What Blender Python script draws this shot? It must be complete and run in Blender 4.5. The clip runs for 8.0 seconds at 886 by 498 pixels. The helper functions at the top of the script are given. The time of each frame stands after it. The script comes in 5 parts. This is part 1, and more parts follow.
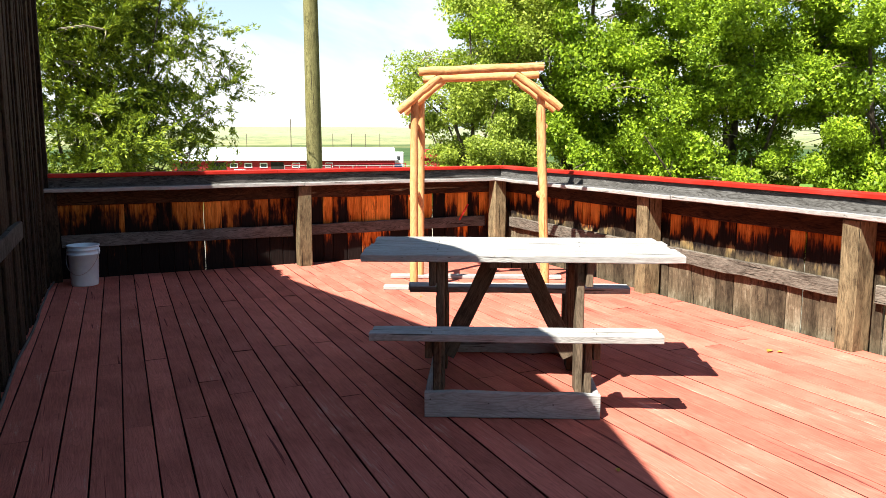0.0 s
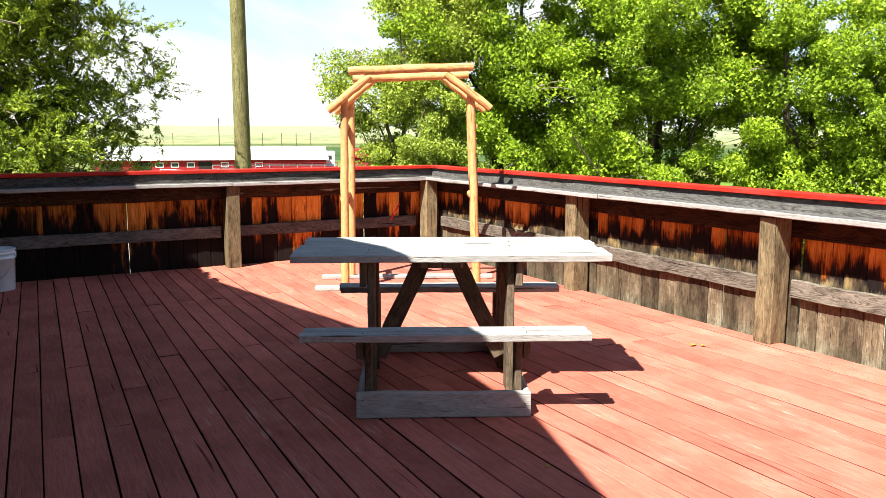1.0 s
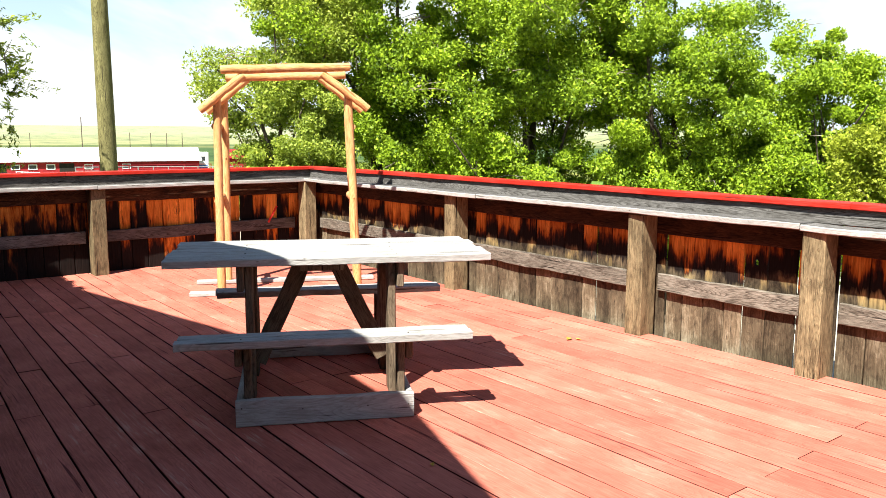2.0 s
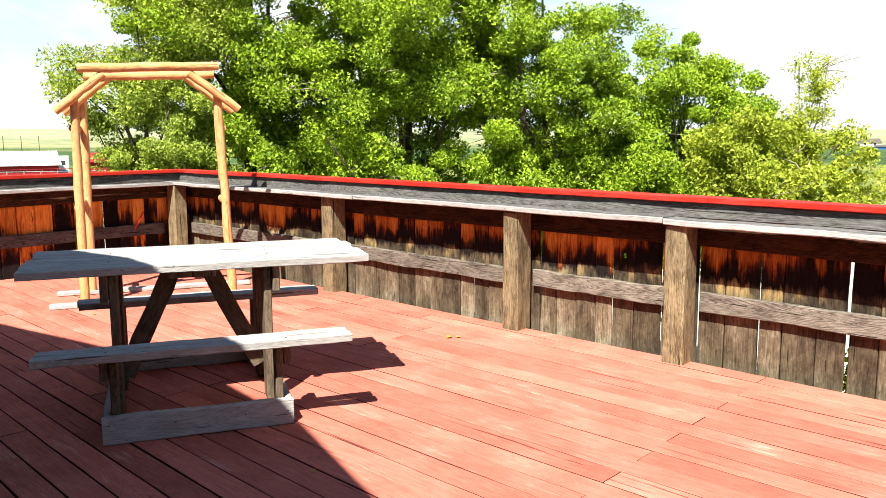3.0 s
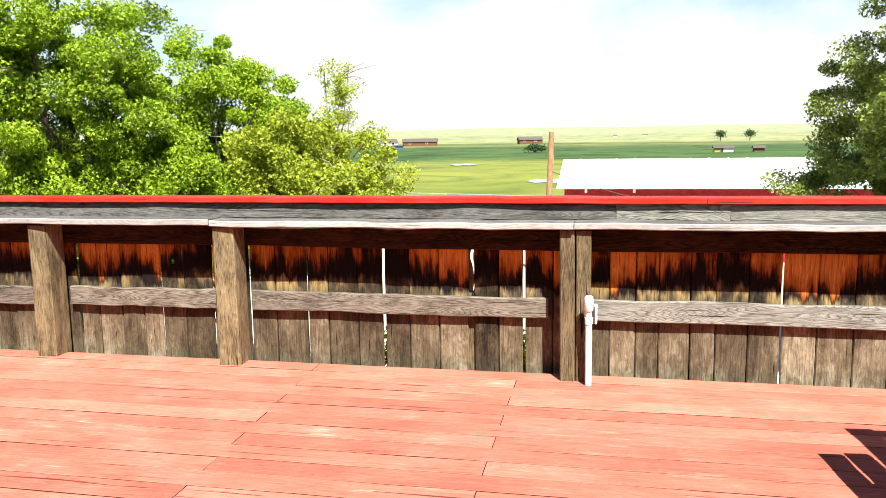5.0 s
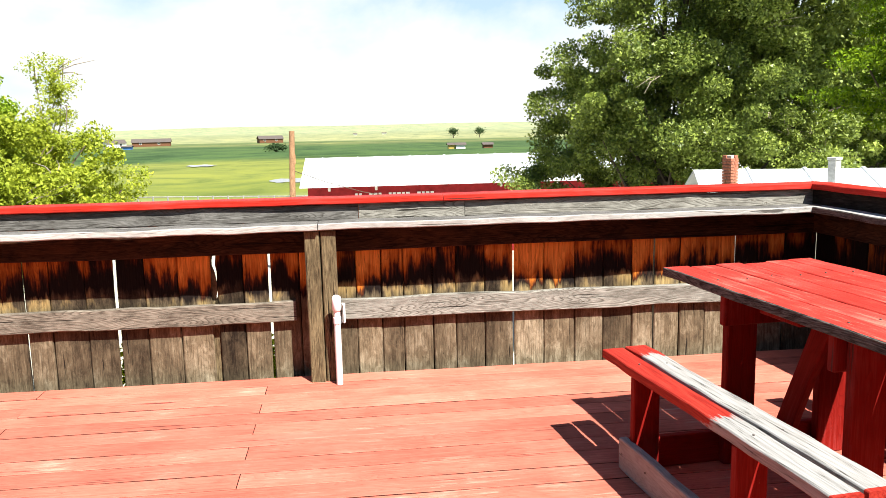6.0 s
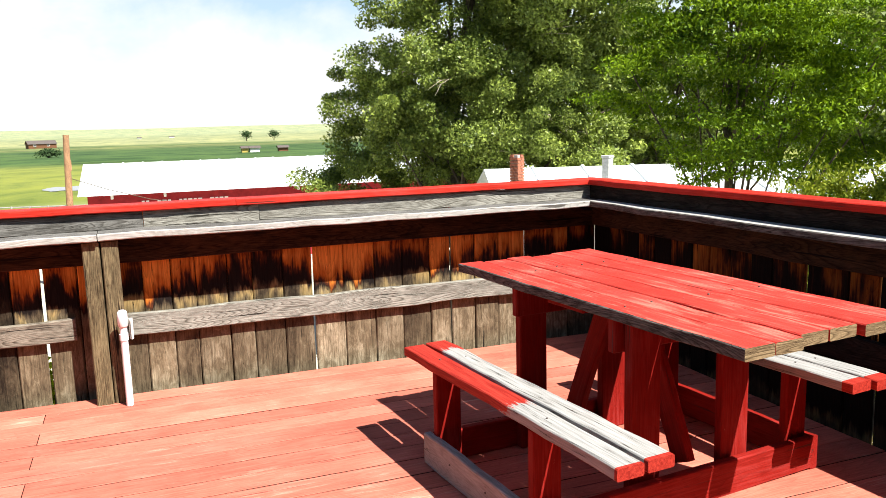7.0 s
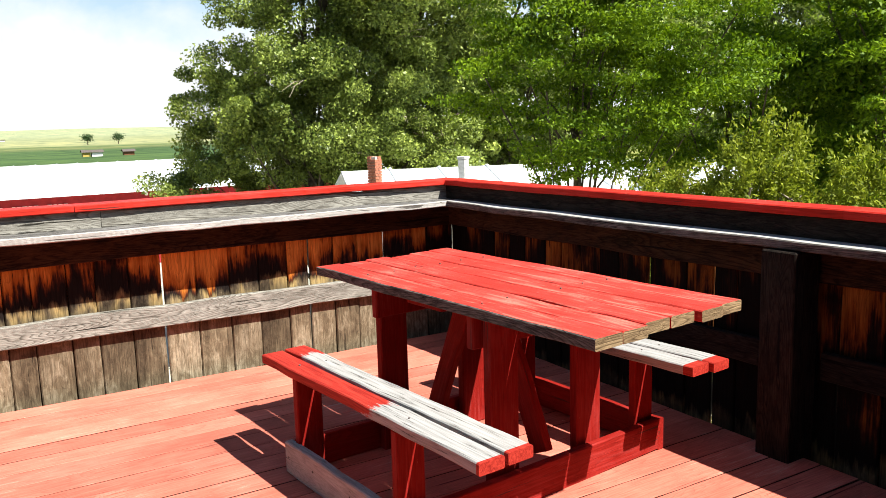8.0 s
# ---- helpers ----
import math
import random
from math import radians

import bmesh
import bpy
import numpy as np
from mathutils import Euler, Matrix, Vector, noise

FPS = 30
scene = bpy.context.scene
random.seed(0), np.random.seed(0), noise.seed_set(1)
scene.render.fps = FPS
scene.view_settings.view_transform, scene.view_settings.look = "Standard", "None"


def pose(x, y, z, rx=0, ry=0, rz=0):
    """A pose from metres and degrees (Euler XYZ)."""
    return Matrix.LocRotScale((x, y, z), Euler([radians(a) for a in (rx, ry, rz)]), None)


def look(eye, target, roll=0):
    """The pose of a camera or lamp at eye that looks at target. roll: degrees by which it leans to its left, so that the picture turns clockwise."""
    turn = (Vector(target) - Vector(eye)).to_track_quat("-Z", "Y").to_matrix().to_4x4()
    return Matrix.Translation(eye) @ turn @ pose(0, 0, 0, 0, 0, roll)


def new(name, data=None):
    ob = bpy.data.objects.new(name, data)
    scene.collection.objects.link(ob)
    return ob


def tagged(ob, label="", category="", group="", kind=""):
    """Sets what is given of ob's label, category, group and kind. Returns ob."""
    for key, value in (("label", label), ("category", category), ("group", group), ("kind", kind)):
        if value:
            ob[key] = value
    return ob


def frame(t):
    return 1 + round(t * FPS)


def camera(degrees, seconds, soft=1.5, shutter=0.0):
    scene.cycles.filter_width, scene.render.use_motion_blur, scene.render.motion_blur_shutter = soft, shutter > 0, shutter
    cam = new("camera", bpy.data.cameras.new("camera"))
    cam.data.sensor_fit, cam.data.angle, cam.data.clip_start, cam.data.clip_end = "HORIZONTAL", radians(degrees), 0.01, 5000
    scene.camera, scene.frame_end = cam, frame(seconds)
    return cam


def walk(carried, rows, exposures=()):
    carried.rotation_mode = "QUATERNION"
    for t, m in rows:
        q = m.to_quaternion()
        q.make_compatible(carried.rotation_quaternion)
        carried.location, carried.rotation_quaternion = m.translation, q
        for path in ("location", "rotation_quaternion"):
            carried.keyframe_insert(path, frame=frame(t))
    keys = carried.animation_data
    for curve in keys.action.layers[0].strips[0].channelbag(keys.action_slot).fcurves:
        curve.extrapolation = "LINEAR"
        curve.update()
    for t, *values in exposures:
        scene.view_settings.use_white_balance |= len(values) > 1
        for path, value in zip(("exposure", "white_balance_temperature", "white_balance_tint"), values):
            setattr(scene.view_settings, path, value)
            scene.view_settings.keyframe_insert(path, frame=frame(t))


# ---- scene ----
PATH = [
    (0, (0.335, -0.042, 1.451), (1.162, 1.756, 1.166), 0.0),
    (0.5, (0.338, -0.05, 1.459), (1.227, 1.719, 1.171), 0.0),
    (1, (0.347, -0.048, 1.457), (1.323, 1.674, 1.17), 0.1),
    (2.5, (0.362, -0.042, 1.459), (1.701, 1.417, 1.175), 0.0),
    (3, (0.378, -0.04, 1.454), (1.821, 1.315, 1.171), -0.2),
    (3.5, (0.385, -0.041, 1.453), (1.972, 1.142, 1.17), -0.0),
    (4, (0.395, -0.032, 1.446), (2.13, 0.921, 1.164), -0.1),
    (4.5, (0.418, -0.035, 1.445), (2.271, 0.662, 1.16), -0.4),
    (4.7, (0.428, -0.033, 1.437), (2.319, 0.555, 1.153), -0.6),
    (5.8, (0.427, -0.05, 1.454), (2.4, -0.181, 1.155), -1.1),
    (6, (0.434, -0.047, 1.452), (2.398, -0.276, 1.152), -1.2),
    (6.5, (0.449, -0.063, 1.446), (2.364, -0.556, 1.144), -1.4),
    (7, (0.454, -0.065, 1.446), (2.299, -0.774, 1.14), -1.5),
    (7.5, (0.458, -0.074, 1.445), (2.225, -0.958, 1.136), -1.6),
    (8, (0.464, -0.082, 1.439), (2.156, -1.103, 1.129), -1.6),
]
cam = camera(58.0, 8.0, soft=0.8)
walk(cam, [(t, look(eye, target, roll)) for t, eye, target, roll in PATH],
     exposures=[(0, 1.41, 6450, 7), (1.0, 1.40, 6450, 7), (2.5, 1.36, 6450, 7), (4.5, 1.28, 6450, 7), (6.5, 1.17, 6450, 7), (8, 1.15, 6450, 7)])

# ---- world, sun, exposure ----
SUN_DIR = Vector((-0.68, -0.35, 1.0)).normalized()
world = bpy.data.worlds.new("world")
scene.world = world
world.use_nodes = True
wn, wl = world.node_tree.nodes, world.node_tree.links
wn.clear()
w_out, w_bg = wn.new("ShaderNodeOutputWorld"), wn.new("ShaderNodeBackground")
w_sky = wn.new("ShaderNodeTexSky")
w_sky.sky_type, w_sky.sun_disc = "NISHITA", False
w_sky.sun_elevation = math.asin(SUN_DIR.z)
w_sky.sun_rotation = math.atan2(SUN_DIR.x, SUN_DIR.y)
w_sky.altitude, w_sky.dust_density = 1200, 1.2
w_co, w_map, w_noise, w_ramp, w_mix = (wn.new("ShaderNodeTexCoord"), wn.new("ShaderNodeMapping"), wn.new("ShaderNodeTexNoise"),
                                       wn.new("ShaderNodeValToRGB"), wn.new("ShaderNodeMix"))
w_map.inputs["Scale"].default_value = (1.0, 1.0, 2.0)
w_map.inputs["Location"].default_value = (0.35, 0.1, 0.2)
w_noise.inputs["Scale"].default_value, w_noise.inputs["Detail"].default_value = 2.2, 8
w_noise.inputs["Roughness"].default_value, w_noise.inputs["Distortion"].default_value = 0.55, 0.3
w_ramp.color_ramp.elements[0].position, w_ramp.color_ramp.elements[1].position = 0.44, 0.58
w_mix.data_type = "RGBA"
w_mix.inputs["B"].default_value = (6.9, 6.9, 6.85, 1)
wl.new(w_co.outputs["Generated"], w_map.inputs["Vector"])
wl.new(w_map.outputs["Vector"], w_noise.inputs["Vector"])
# cloud banks close up towards the horizon, open sky shows higher up
w_sep, w_low, w_add = wn.new("ShaderNodeSeparateXYZ"), wn.new("ShaderNodeMapRange"), wn.new("ShaderNodeMath")
wl.new(w_co.outputs["Generated"], w_sep.inputs[0])
wl.new(w_sep.outputs["Z"], w_low.inputs["Value"])
w_low.inputs["From Min"].default_value, w_low.inputs["From Max"].default_value = 0.0, 0.42
w_low.inputs["To Min"].default_value, w_low.inputs["To Max"].default_value = 0.13, -0.17
wl.new(w_noise.outputs["Fac"], w_add.inputs[0])
wl.new(w_low.outputs[0], w_add.inputs[1])
wl.new(w_add.outputs[0], w_ramp.inputs["Fac"])
wl.new(w_ramp.outputs["Color"], w_mix.inputs["Factor"])
# thin high haze brightens the blue between the clouds
w_haze = wn.new("ShaderNodeMix")
w_haze.data_type = "RGBA"
w_haze.inputs["B"].default_value = (4.7, 5.75, 6.5, 1)
w_thin = wn.new("ShaderNodeMapRange")
w_thin.inputs["From Min"].default_value, w_thin.inputs["From Max"].default_value = 0.06, 0.34
w_thin.inputs["To Min"].default_value, w_thin.inputs["To Max"].default_value = 0.8, 0.0
wl.new(w_sep.outputs["Z"], w_thin.inputs["Value"])
wl.new(w_thin.outputs[0], w_haze.inputs["Factor"])
wl.new(w_sky.outputs["Color"], w_haze.inputs["A"])
wl.new(w_haze.outputs["Result"], w_mix.inputs["A"])
wl.new(w_mix.outputs["Result"], w_bg.inputs["Color"])
w_bg.inputs["Strength"].default_value = 0.071
wl.new(w_bg.outputs["Background"], w_out.inputs["Surface"])
sun = new("sun", bpy.data.lights.new("sun", "SUN"))
sun.data.energy, sun.data.angle, sun.data.color = 5.6, radians(0.53), (1.0, 0.955, 0.89)
sun.matrix_world = look(SUN_DIR * 40, (0, 0, 0))


# ---- materials ----
def material(name, rough=0.7, metal=0.0):
    m = bpy.data.materials.new(name)
    m.use_nodes = True
    b = m.node_tree.nodes["Principled BSDF"]
    b.inputs["Roughness"].default_value, b.inputs["Metallic"].default_value = rough, metal
    b.inputs["Specular IOR Level"].default_value = 0.10 if rough > 0.5 else 0.45
    return m, m.node_tree.nodes, m.node_tree.links, b


def ramp(nodes, stops):
    r = nodes.new("ShaderNodeValToRGB")
    e = r.color_ramp.elements
    while len(e) < len(stops):
        e.new(0.5)
    for k, (p, c) in zip(e, stops):
        k.position, k.color = p, (*c, 1)
    return r


def noise_at(nodes, links, vector, size, scale=1.0, detail=4, rough=0.55, distort=0.0):
    mp, n = nodes.new("ShaderNodeMapping"), nodes.new("ShaderNodeTexNoise")
    mp.inputs["Scale"].default_value = size
    n.inputs["Scale"].default_value, n.inputs["Detail"].default_value = scale, detail
    n.inputs["Roughness"].default_value, n.inputs["Distortion"].default_value = rough, distort
    links.new(vector, mp.inputs["Vector"])
    links.new(mp.outputs["Vector"], n.inputs["Vector"])
    return n.outputs["Fac"]


def math_node(nodes, links, op, a, b):
    n = nodes.new("ShaderNodeMath")
    n.operation = op
    for k, v in enumerate((a, b)):
        if isinstance(v, (int, float)):
            n.inputs[k].default_value = v
        else:
            links.new(v, n.inputs[k])
    return n.outputs[0]


def mix_color(nodes, links, fac, a, b, kind="MIX"):
    n = nodes.new("ShaderNodeMix")
    n.data_type, n.blend_type = "RGBA", kind
    for key, v in (("Factor", fac), ("A", a), ("B", b)):
        if isinstance(v, (int, float)):
            n.inputs[key].default_value = v
        elif isinstance(v, tuple):
            n.inputs[key].default_value = (*v, 1)
        else:
            links.new(v, n.inputs[key])
    return n.outputs["Result"]


def bump(nodes, links, b, height, strength=0.4, far=0.004):
    n = nodes.new("ShaderNodeBump")
    n.inputs["Strength"].default_value, n.inputs["Distance"].default_value = strength, far
    links.new(height, n.inputs["Height"])
    links.new(n.outputs["Normal"], b.inputs["Normal"])


def shifted(nodes, links):
    """Object coordinates moved by each piece's own random number, so that no two pieces share their grain."""
    co, info = nodes.new("ShaderNodeTexCoord"), nodes.new("ShaderNodeObjectInfo")
    add = nodes.new("ShaderNodeVectorMath")
    comb = nodes.new("ShaderNodeCombineXYZ")
    for k, f in enumerate((37.0, 53.0, 71.0)):
        links.new(math_node(nodes, links, "MULTIPLY", info.outputs["Random"], f), comb.inputs[k])
    links.new(co.outputs["Object"], add.inputs[0])
    links.new(comb.outputs[0], add.inputs[1])
    return add.outputs[0], info.outputs["Random"], co.outputs["Object"]


def ring_grain(n, l, vec, axis, grain, lines=48.0):
    """Growth rings as contours of a long soft field that swells round knots: (ring value 0 to 1, knot distance)."""
    size = [8.0 * grain] * 3
    size[axis] = 0.75
    field = noise_at(n, l, vec, size, 1.0, 1.5, 0.45, 0.25)
    knot, kmap = n.new("ShaderNodeTexVoronoi"), n.new("ShaderNodeMapping")
    ksize = [5.5] * 3
    ksize[axis] = 1.5
    kmap.inputs["Scale"].default_value = ksize
    l.new(vec, kmap.inputs["Vector"])
    l.new(kmap.outputs["Vector"], knot.inputs["Vector"])
    swell = n.new("ShaderNodeMapRange")
    swell.interpolation_type = "SMOOTHSTEP"
    swell.inputs["From Min"].default_value, swell.inputs["From Max"].default_value = 0.0, 0.26
    swell.inputs["To Min"].default_value, swell.inputs["To Max"].default_value = 0.20, 0.0
    l.new(knot.outputs["Distance"], swell.inputs["Value"])
    ring = math_node(n, l, "FRACT", math_node(n, l, "MULTIPLY", math_node(n, l, "ADD", field, swell.outputs[0]), lines * grain ** 0.5), 0.0)
    return ring, knot.outputs["Distance"]


def wood(name, axis, light, dark, crack, rough=0.85, vary=0.35, grain=1.0, deep=0.5, contrast=1.0):
    """Bare wood whose grain runs along the axis 0, 1 or 2 of its object."""
    m, n, l, b = material(name, rough)
    vec, rnd, _ = shifted(n, l)
    ring, knot = ring_grain(n, l, vec, axis, grain)
    size = [170.0 * grain] * 3
    size[axis] = 16.0
    fine = noise_at(n, l, vec, size, 1.0, 4, 0.7, 0.2)
    size2 = [14.0 * grain] * 3
    size2[axis] = 4.5
    blotch = noise_at(n, l, vec, size2, 1.0, 8, 0.72, 0.7)
    size3 = [60.0 * grain] * 3
    size3[axis] = 1.5
    lines = noise_at(n, l, vec, size3, 1.0, 3, 0.55, 0.25)
    c = ramp(n, [(0.40, dark), (0.5, tuple((p + q) / 2 for p, q in zip(light, dark))), (0.60, light)])
    l.new(math_node(n, l, "ADD", math_node(n, l, "MULTIPLY", fine, 0.45), math_node(n, l, "MULTIPLY", blotch, 0.55)), c.inputs["Fac"])
    # late wood: a dark line at each ring, soft on one side
    late = ramp(n, [(0.0, (0.30, 0.28, 0.26)), (0.12, (0.55, 0.53, 0.51)), (0.34, (1.0, 1.0, 1.0)), (0.86, (1.16, 1.16, 1.15)), (1.0, (0.55, 0.53, 0.51))])
    l.new(ring, late.inputs["Fac"])
    knots = ramp(n, [(0.025, (0.22, 0.17, 0.13)), (0.06, (0.72, 0.66, 0.6)), (0.09, (1, 1, 1))])
    l.new(knot, knots.inputs["Fac"])
    cr = ramp(n, [(0.33, (0, 0, 0)), (0.355, (1, 1, 1))])
    l.new(lines, cr.inputs["Fac"])
    col = mix_color(n, l, 0.8 * contrast, c.outputs["Color"], late.outputs["Color"], "MULTIPLY")
    col = mix_color(n, l, 0.9, col, knots.outputs["Color"], "MULTIPLY")
    col = mix_color(n, l, cr.outputs["Color"], crack, col)
    tone = n.new("ShaderNodeMapRange")
    tone.inputs["To Min"].default_value, tone.inputs["To Max"].default_value = 1 - vary, 1 + vary * 0.4
    l.new(rnd, tone.inputs["Value"])
    hsv = n.new("ShaderNodeHueSaturation")
    l.new(tone.outputs[0], hsv.inputs["Value"])
    l.new(col, hsv.inputs["Color"])
    l.new(hsv.outputs["Color"], b.inputs["Base Color"])
    relief = math_node(n, l, "ADD", math_node(n, l, "MULTIPLY", cr.outputs["Color"], 1.2), math_node(n, l, "ADD", fine, math_node(n, l, "MULTIPLY", late.outputs["Color"], 0.5)))
    bump(n, l, b, relief, deep, 0.004)
    return m


def painted(name, axis, paint, worn, amount, rough=0.55, vary=0.2, dirt=(0.08, 0.03, 0.025), gloss=0.06, wide_wear=0.0):
    """Painted boards: grain telling through the paint, worn to bare wood in long flakes and scuffed patches."""
    m, n, l, b = material(name, rough)
    b.inputs["Specular IOR Level"].default_value = gloss
    vec, rnd, _ = shifted(n, l)
    geo = n.new("ShaderNodeNewGeometry")
    size = [34.0] * 3
    size[axis] = 2.6
    flakes = noise_at(n, l, vec, size, 1.0, 9, 0.78, 0.5)
    size2 = [120.0] * 3
    size2[axis] = 6.0
    fine = noise_at(n, l, vec, size2, 1.0, 4, 0.6, 0.3)
    size3 = [45.0] * 3
    size3[axis] = 1.0
    splits = noise_at(n, l, vec, size3, 1.0, 3, 0.55, 0.2)
    cloud = noise_at(n, l, vec, (2.2, 2.2, 2.2), 1.0, 5, 0.6)
    scuff = noise_at(n, l, geo.outputs["Position"], (0.9, 0.9, 0.9), 1.0, 5, 0.62, 0.4)
    ring, knot = ring_grain(n, l, vec, axis, 1.0)
    tone = ramp(n, [(0.38, tuple(v * 0.74 for v in paint)), (0.5, paint), (0.62, tuple(min(1, v * 1.16 + 0.015) for v in paint))])
    l.new(math_node(n, l, "ADD", math_node(n, l, "MULTIPLY", cloud, 0.55), math_node(n, l, "MULTIPLY", fine, 0.45)), tone.inputs["Fac"])
    late = ramp(n, [(0.0, (0.72, 0.70, 0.70)), (0.14, (0.90, 0.90, 0.90)), (0.4, (1.0, 1.0, 1.0)), (0.94, (1.05, 1.05, 1.05)), (1.0, (0.8, 0.8, 0.8))])
    l.new(ring, late.inputs["Fac"])
    col = mix_color(n, l, 0.7, tone.outputs["Color"], late.outputs["Color"], "MULTIPLY")
    wear = ramp(n, [(1 - amount - 0.03, (0, 0, 0)), (1 - amount + 0.05, (1, 1, 1))])
    mix = math_node(n, l, "ADD", math_node(n, l, "MULTIPLY", flakes, 0.72), math_node(n, l, "MULTIPLY", cloud, 0.28))
    if wide_wear:
        mix = math_node(n, l, "ADD", mix, math_node(n, l, "MULTIPLY", math_node(n, l, "SUBTRACT", scuff, 0.5), wide_wear))
    l.new(mix, wear.inputs["Fac"])
    col = mix_color(n, l, math_node(n, l, "MULTIPLY", wear.outputs["Color"], 0.6), col, worn)
    fleck = ramp(n, [(0.69, (0, 0, 0)), (0.73, (0.75, 0.75, 0.75))])
    l.new(noise_at(n, l, vec, [26.0 if k != axis else 11.0 for k in range(3)], 1.0, 6, 0.75, 0.3), fleck.inputs["Fac"])
    col = mix_color(n, l, fleck.outputs["Color"], col, worn)
    cr = ramp(n, [(0.30, (0.9, 0.9, 0.9)), (0.325, (0, 0, 0))])
    l.new(splits, cr.inputs["Fac"])
    col = mix_color(n, l, cr.outputs["Color"], col, dirt)
    spots = ramp(n, [(0.02, (0.45, 0.42, 0.42)), (0.05, (1, 1, 1))])
    l.new(knot, spots.inputs["Fac"])
    col = mix_color(n, l, 0.8, col, spots.outputs["Color"], "MULTIPLY")
    tn = n.new("ShaderNodeMapRange")
    tn.inputs["To Min"].default_value, tn.inputs["To Max"].default_value = 1 - vary, 1 + vary * 0.6
    l.new(rnd, tn.inputs["Value"])
    hsv = n.new("ShaderNodeHueSaturation")
    l.new(tn.outputs[0], hsv.inputs["Value"])
    l.new(col, hsv.inputs["Color"])
    l.new(hsv.outputs["Color"], b.inputs["Base Color"])
    relief = math_node(n, l, "SUBTRACT", math_node(n, l, "ADD", fine, math_node(n, l, "MULTIPLY", late.outputs["Color"], 0.6)), math_node(n, l, "MULTIPLY", cr.outputs["Color"], 1.2))
    bump(n, l, b, relief, 0.6, 0.003)
    return m


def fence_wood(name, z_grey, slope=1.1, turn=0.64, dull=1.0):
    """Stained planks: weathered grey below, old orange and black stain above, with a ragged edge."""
    m, n, l, b = material(name, 0.85)
    vec, rnd, own = shifted(n, l)
    sep = n.new("ShaderNodeSeparateXYZ")
    l.new(own, sep.inputs[0])
    drip = noise_at(n, l, vec, (20, 20, 2.6), 1.0, 5, 0.65, 0.3)
    teeth = noise_at(n, l, vec, (75, 75, 3.2), 1.0, 4, 0.6, 0.3)
    wide = noise_at(n, l, vec, (6, 6, 2.2), 1.0, 4, 0.6, 0.3)
    fine = noise_at(n, l, vec, (120, 120, 4.0), 1.0, 4, 0.65, 0.3)
    mottle = noise_at(n, l, vec, (26, 26, 13), 1.0, 7, 0.75, 0.8)
    ring, knot = ring_grain(n, l, vec, 2, 0.9, 40.0)
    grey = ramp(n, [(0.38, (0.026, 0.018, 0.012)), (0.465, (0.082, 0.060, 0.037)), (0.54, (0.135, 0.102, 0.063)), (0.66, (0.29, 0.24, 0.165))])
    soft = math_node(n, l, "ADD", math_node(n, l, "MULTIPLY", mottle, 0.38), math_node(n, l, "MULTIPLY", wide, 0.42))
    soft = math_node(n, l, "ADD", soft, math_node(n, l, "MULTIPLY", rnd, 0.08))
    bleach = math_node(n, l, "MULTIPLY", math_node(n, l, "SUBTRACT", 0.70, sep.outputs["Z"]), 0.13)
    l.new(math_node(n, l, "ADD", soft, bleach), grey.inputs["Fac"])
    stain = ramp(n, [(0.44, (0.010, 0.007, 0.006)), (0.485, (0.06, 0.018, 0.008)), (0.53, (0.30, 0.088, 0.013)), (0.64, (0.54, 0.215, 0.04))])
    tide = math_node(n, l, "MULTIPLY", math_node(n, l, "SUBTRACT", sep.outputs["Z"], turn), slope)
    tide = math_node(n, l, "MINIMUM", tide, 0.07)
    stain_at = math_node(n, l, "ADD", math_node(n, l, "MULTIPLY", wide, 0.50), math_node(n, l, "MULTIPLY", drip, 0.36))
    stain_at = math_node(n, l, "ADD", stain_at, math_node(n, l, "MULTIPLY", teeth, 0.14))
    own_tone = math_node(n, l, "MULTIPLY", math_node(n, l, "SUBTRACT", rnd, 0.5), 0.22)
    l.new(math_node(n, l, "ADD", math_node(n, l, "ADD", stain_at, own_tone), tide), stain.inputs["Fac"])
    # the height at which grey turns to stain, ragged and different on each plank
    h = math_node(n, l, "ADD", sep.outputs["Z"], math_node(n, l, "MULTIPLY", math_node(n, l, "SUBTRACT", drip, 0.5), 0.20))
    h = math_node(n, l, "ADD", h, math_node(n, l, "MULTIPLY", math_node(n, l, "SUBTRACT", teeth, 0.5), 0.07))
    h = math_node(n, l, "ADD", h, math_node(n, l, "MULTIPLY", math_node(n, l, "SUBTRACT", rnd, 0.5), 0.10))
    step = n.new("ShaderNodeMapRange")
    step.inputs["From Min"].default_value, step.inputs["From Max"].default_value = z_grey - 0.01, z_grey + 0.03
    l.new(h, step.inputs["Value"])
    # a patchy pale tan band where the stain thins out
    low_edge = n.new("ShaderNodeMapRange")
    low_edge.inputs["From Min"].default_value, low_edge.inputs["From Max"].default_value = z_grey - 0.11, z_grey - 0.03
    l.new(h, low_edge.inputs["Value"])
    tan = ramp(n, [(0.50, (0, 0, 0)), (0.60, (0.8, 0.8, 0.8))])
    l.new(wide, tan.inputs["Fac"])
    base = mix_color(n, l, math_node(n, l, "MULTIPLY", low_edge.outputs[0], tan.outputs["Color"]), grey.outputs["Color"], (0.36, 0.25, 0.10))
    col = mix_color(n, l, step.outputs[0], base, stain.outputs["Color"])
    sr = ramp(n, [(0.0, (0.55, 0.52, 0.5)), (0.12, (0.85, 0.84, 0.83)), (0.45, (1.06, 1.06, 1.06)), (0.95, (1.15, 1.15, 1.15)), (1.0, (0.7, 0.68, 0.66))])
    l.new(ring, sr.inputs["Fac"])
    col = mix_color(n, l, 0.6, col, sr.outputs["Color"], "MULTIPLY")
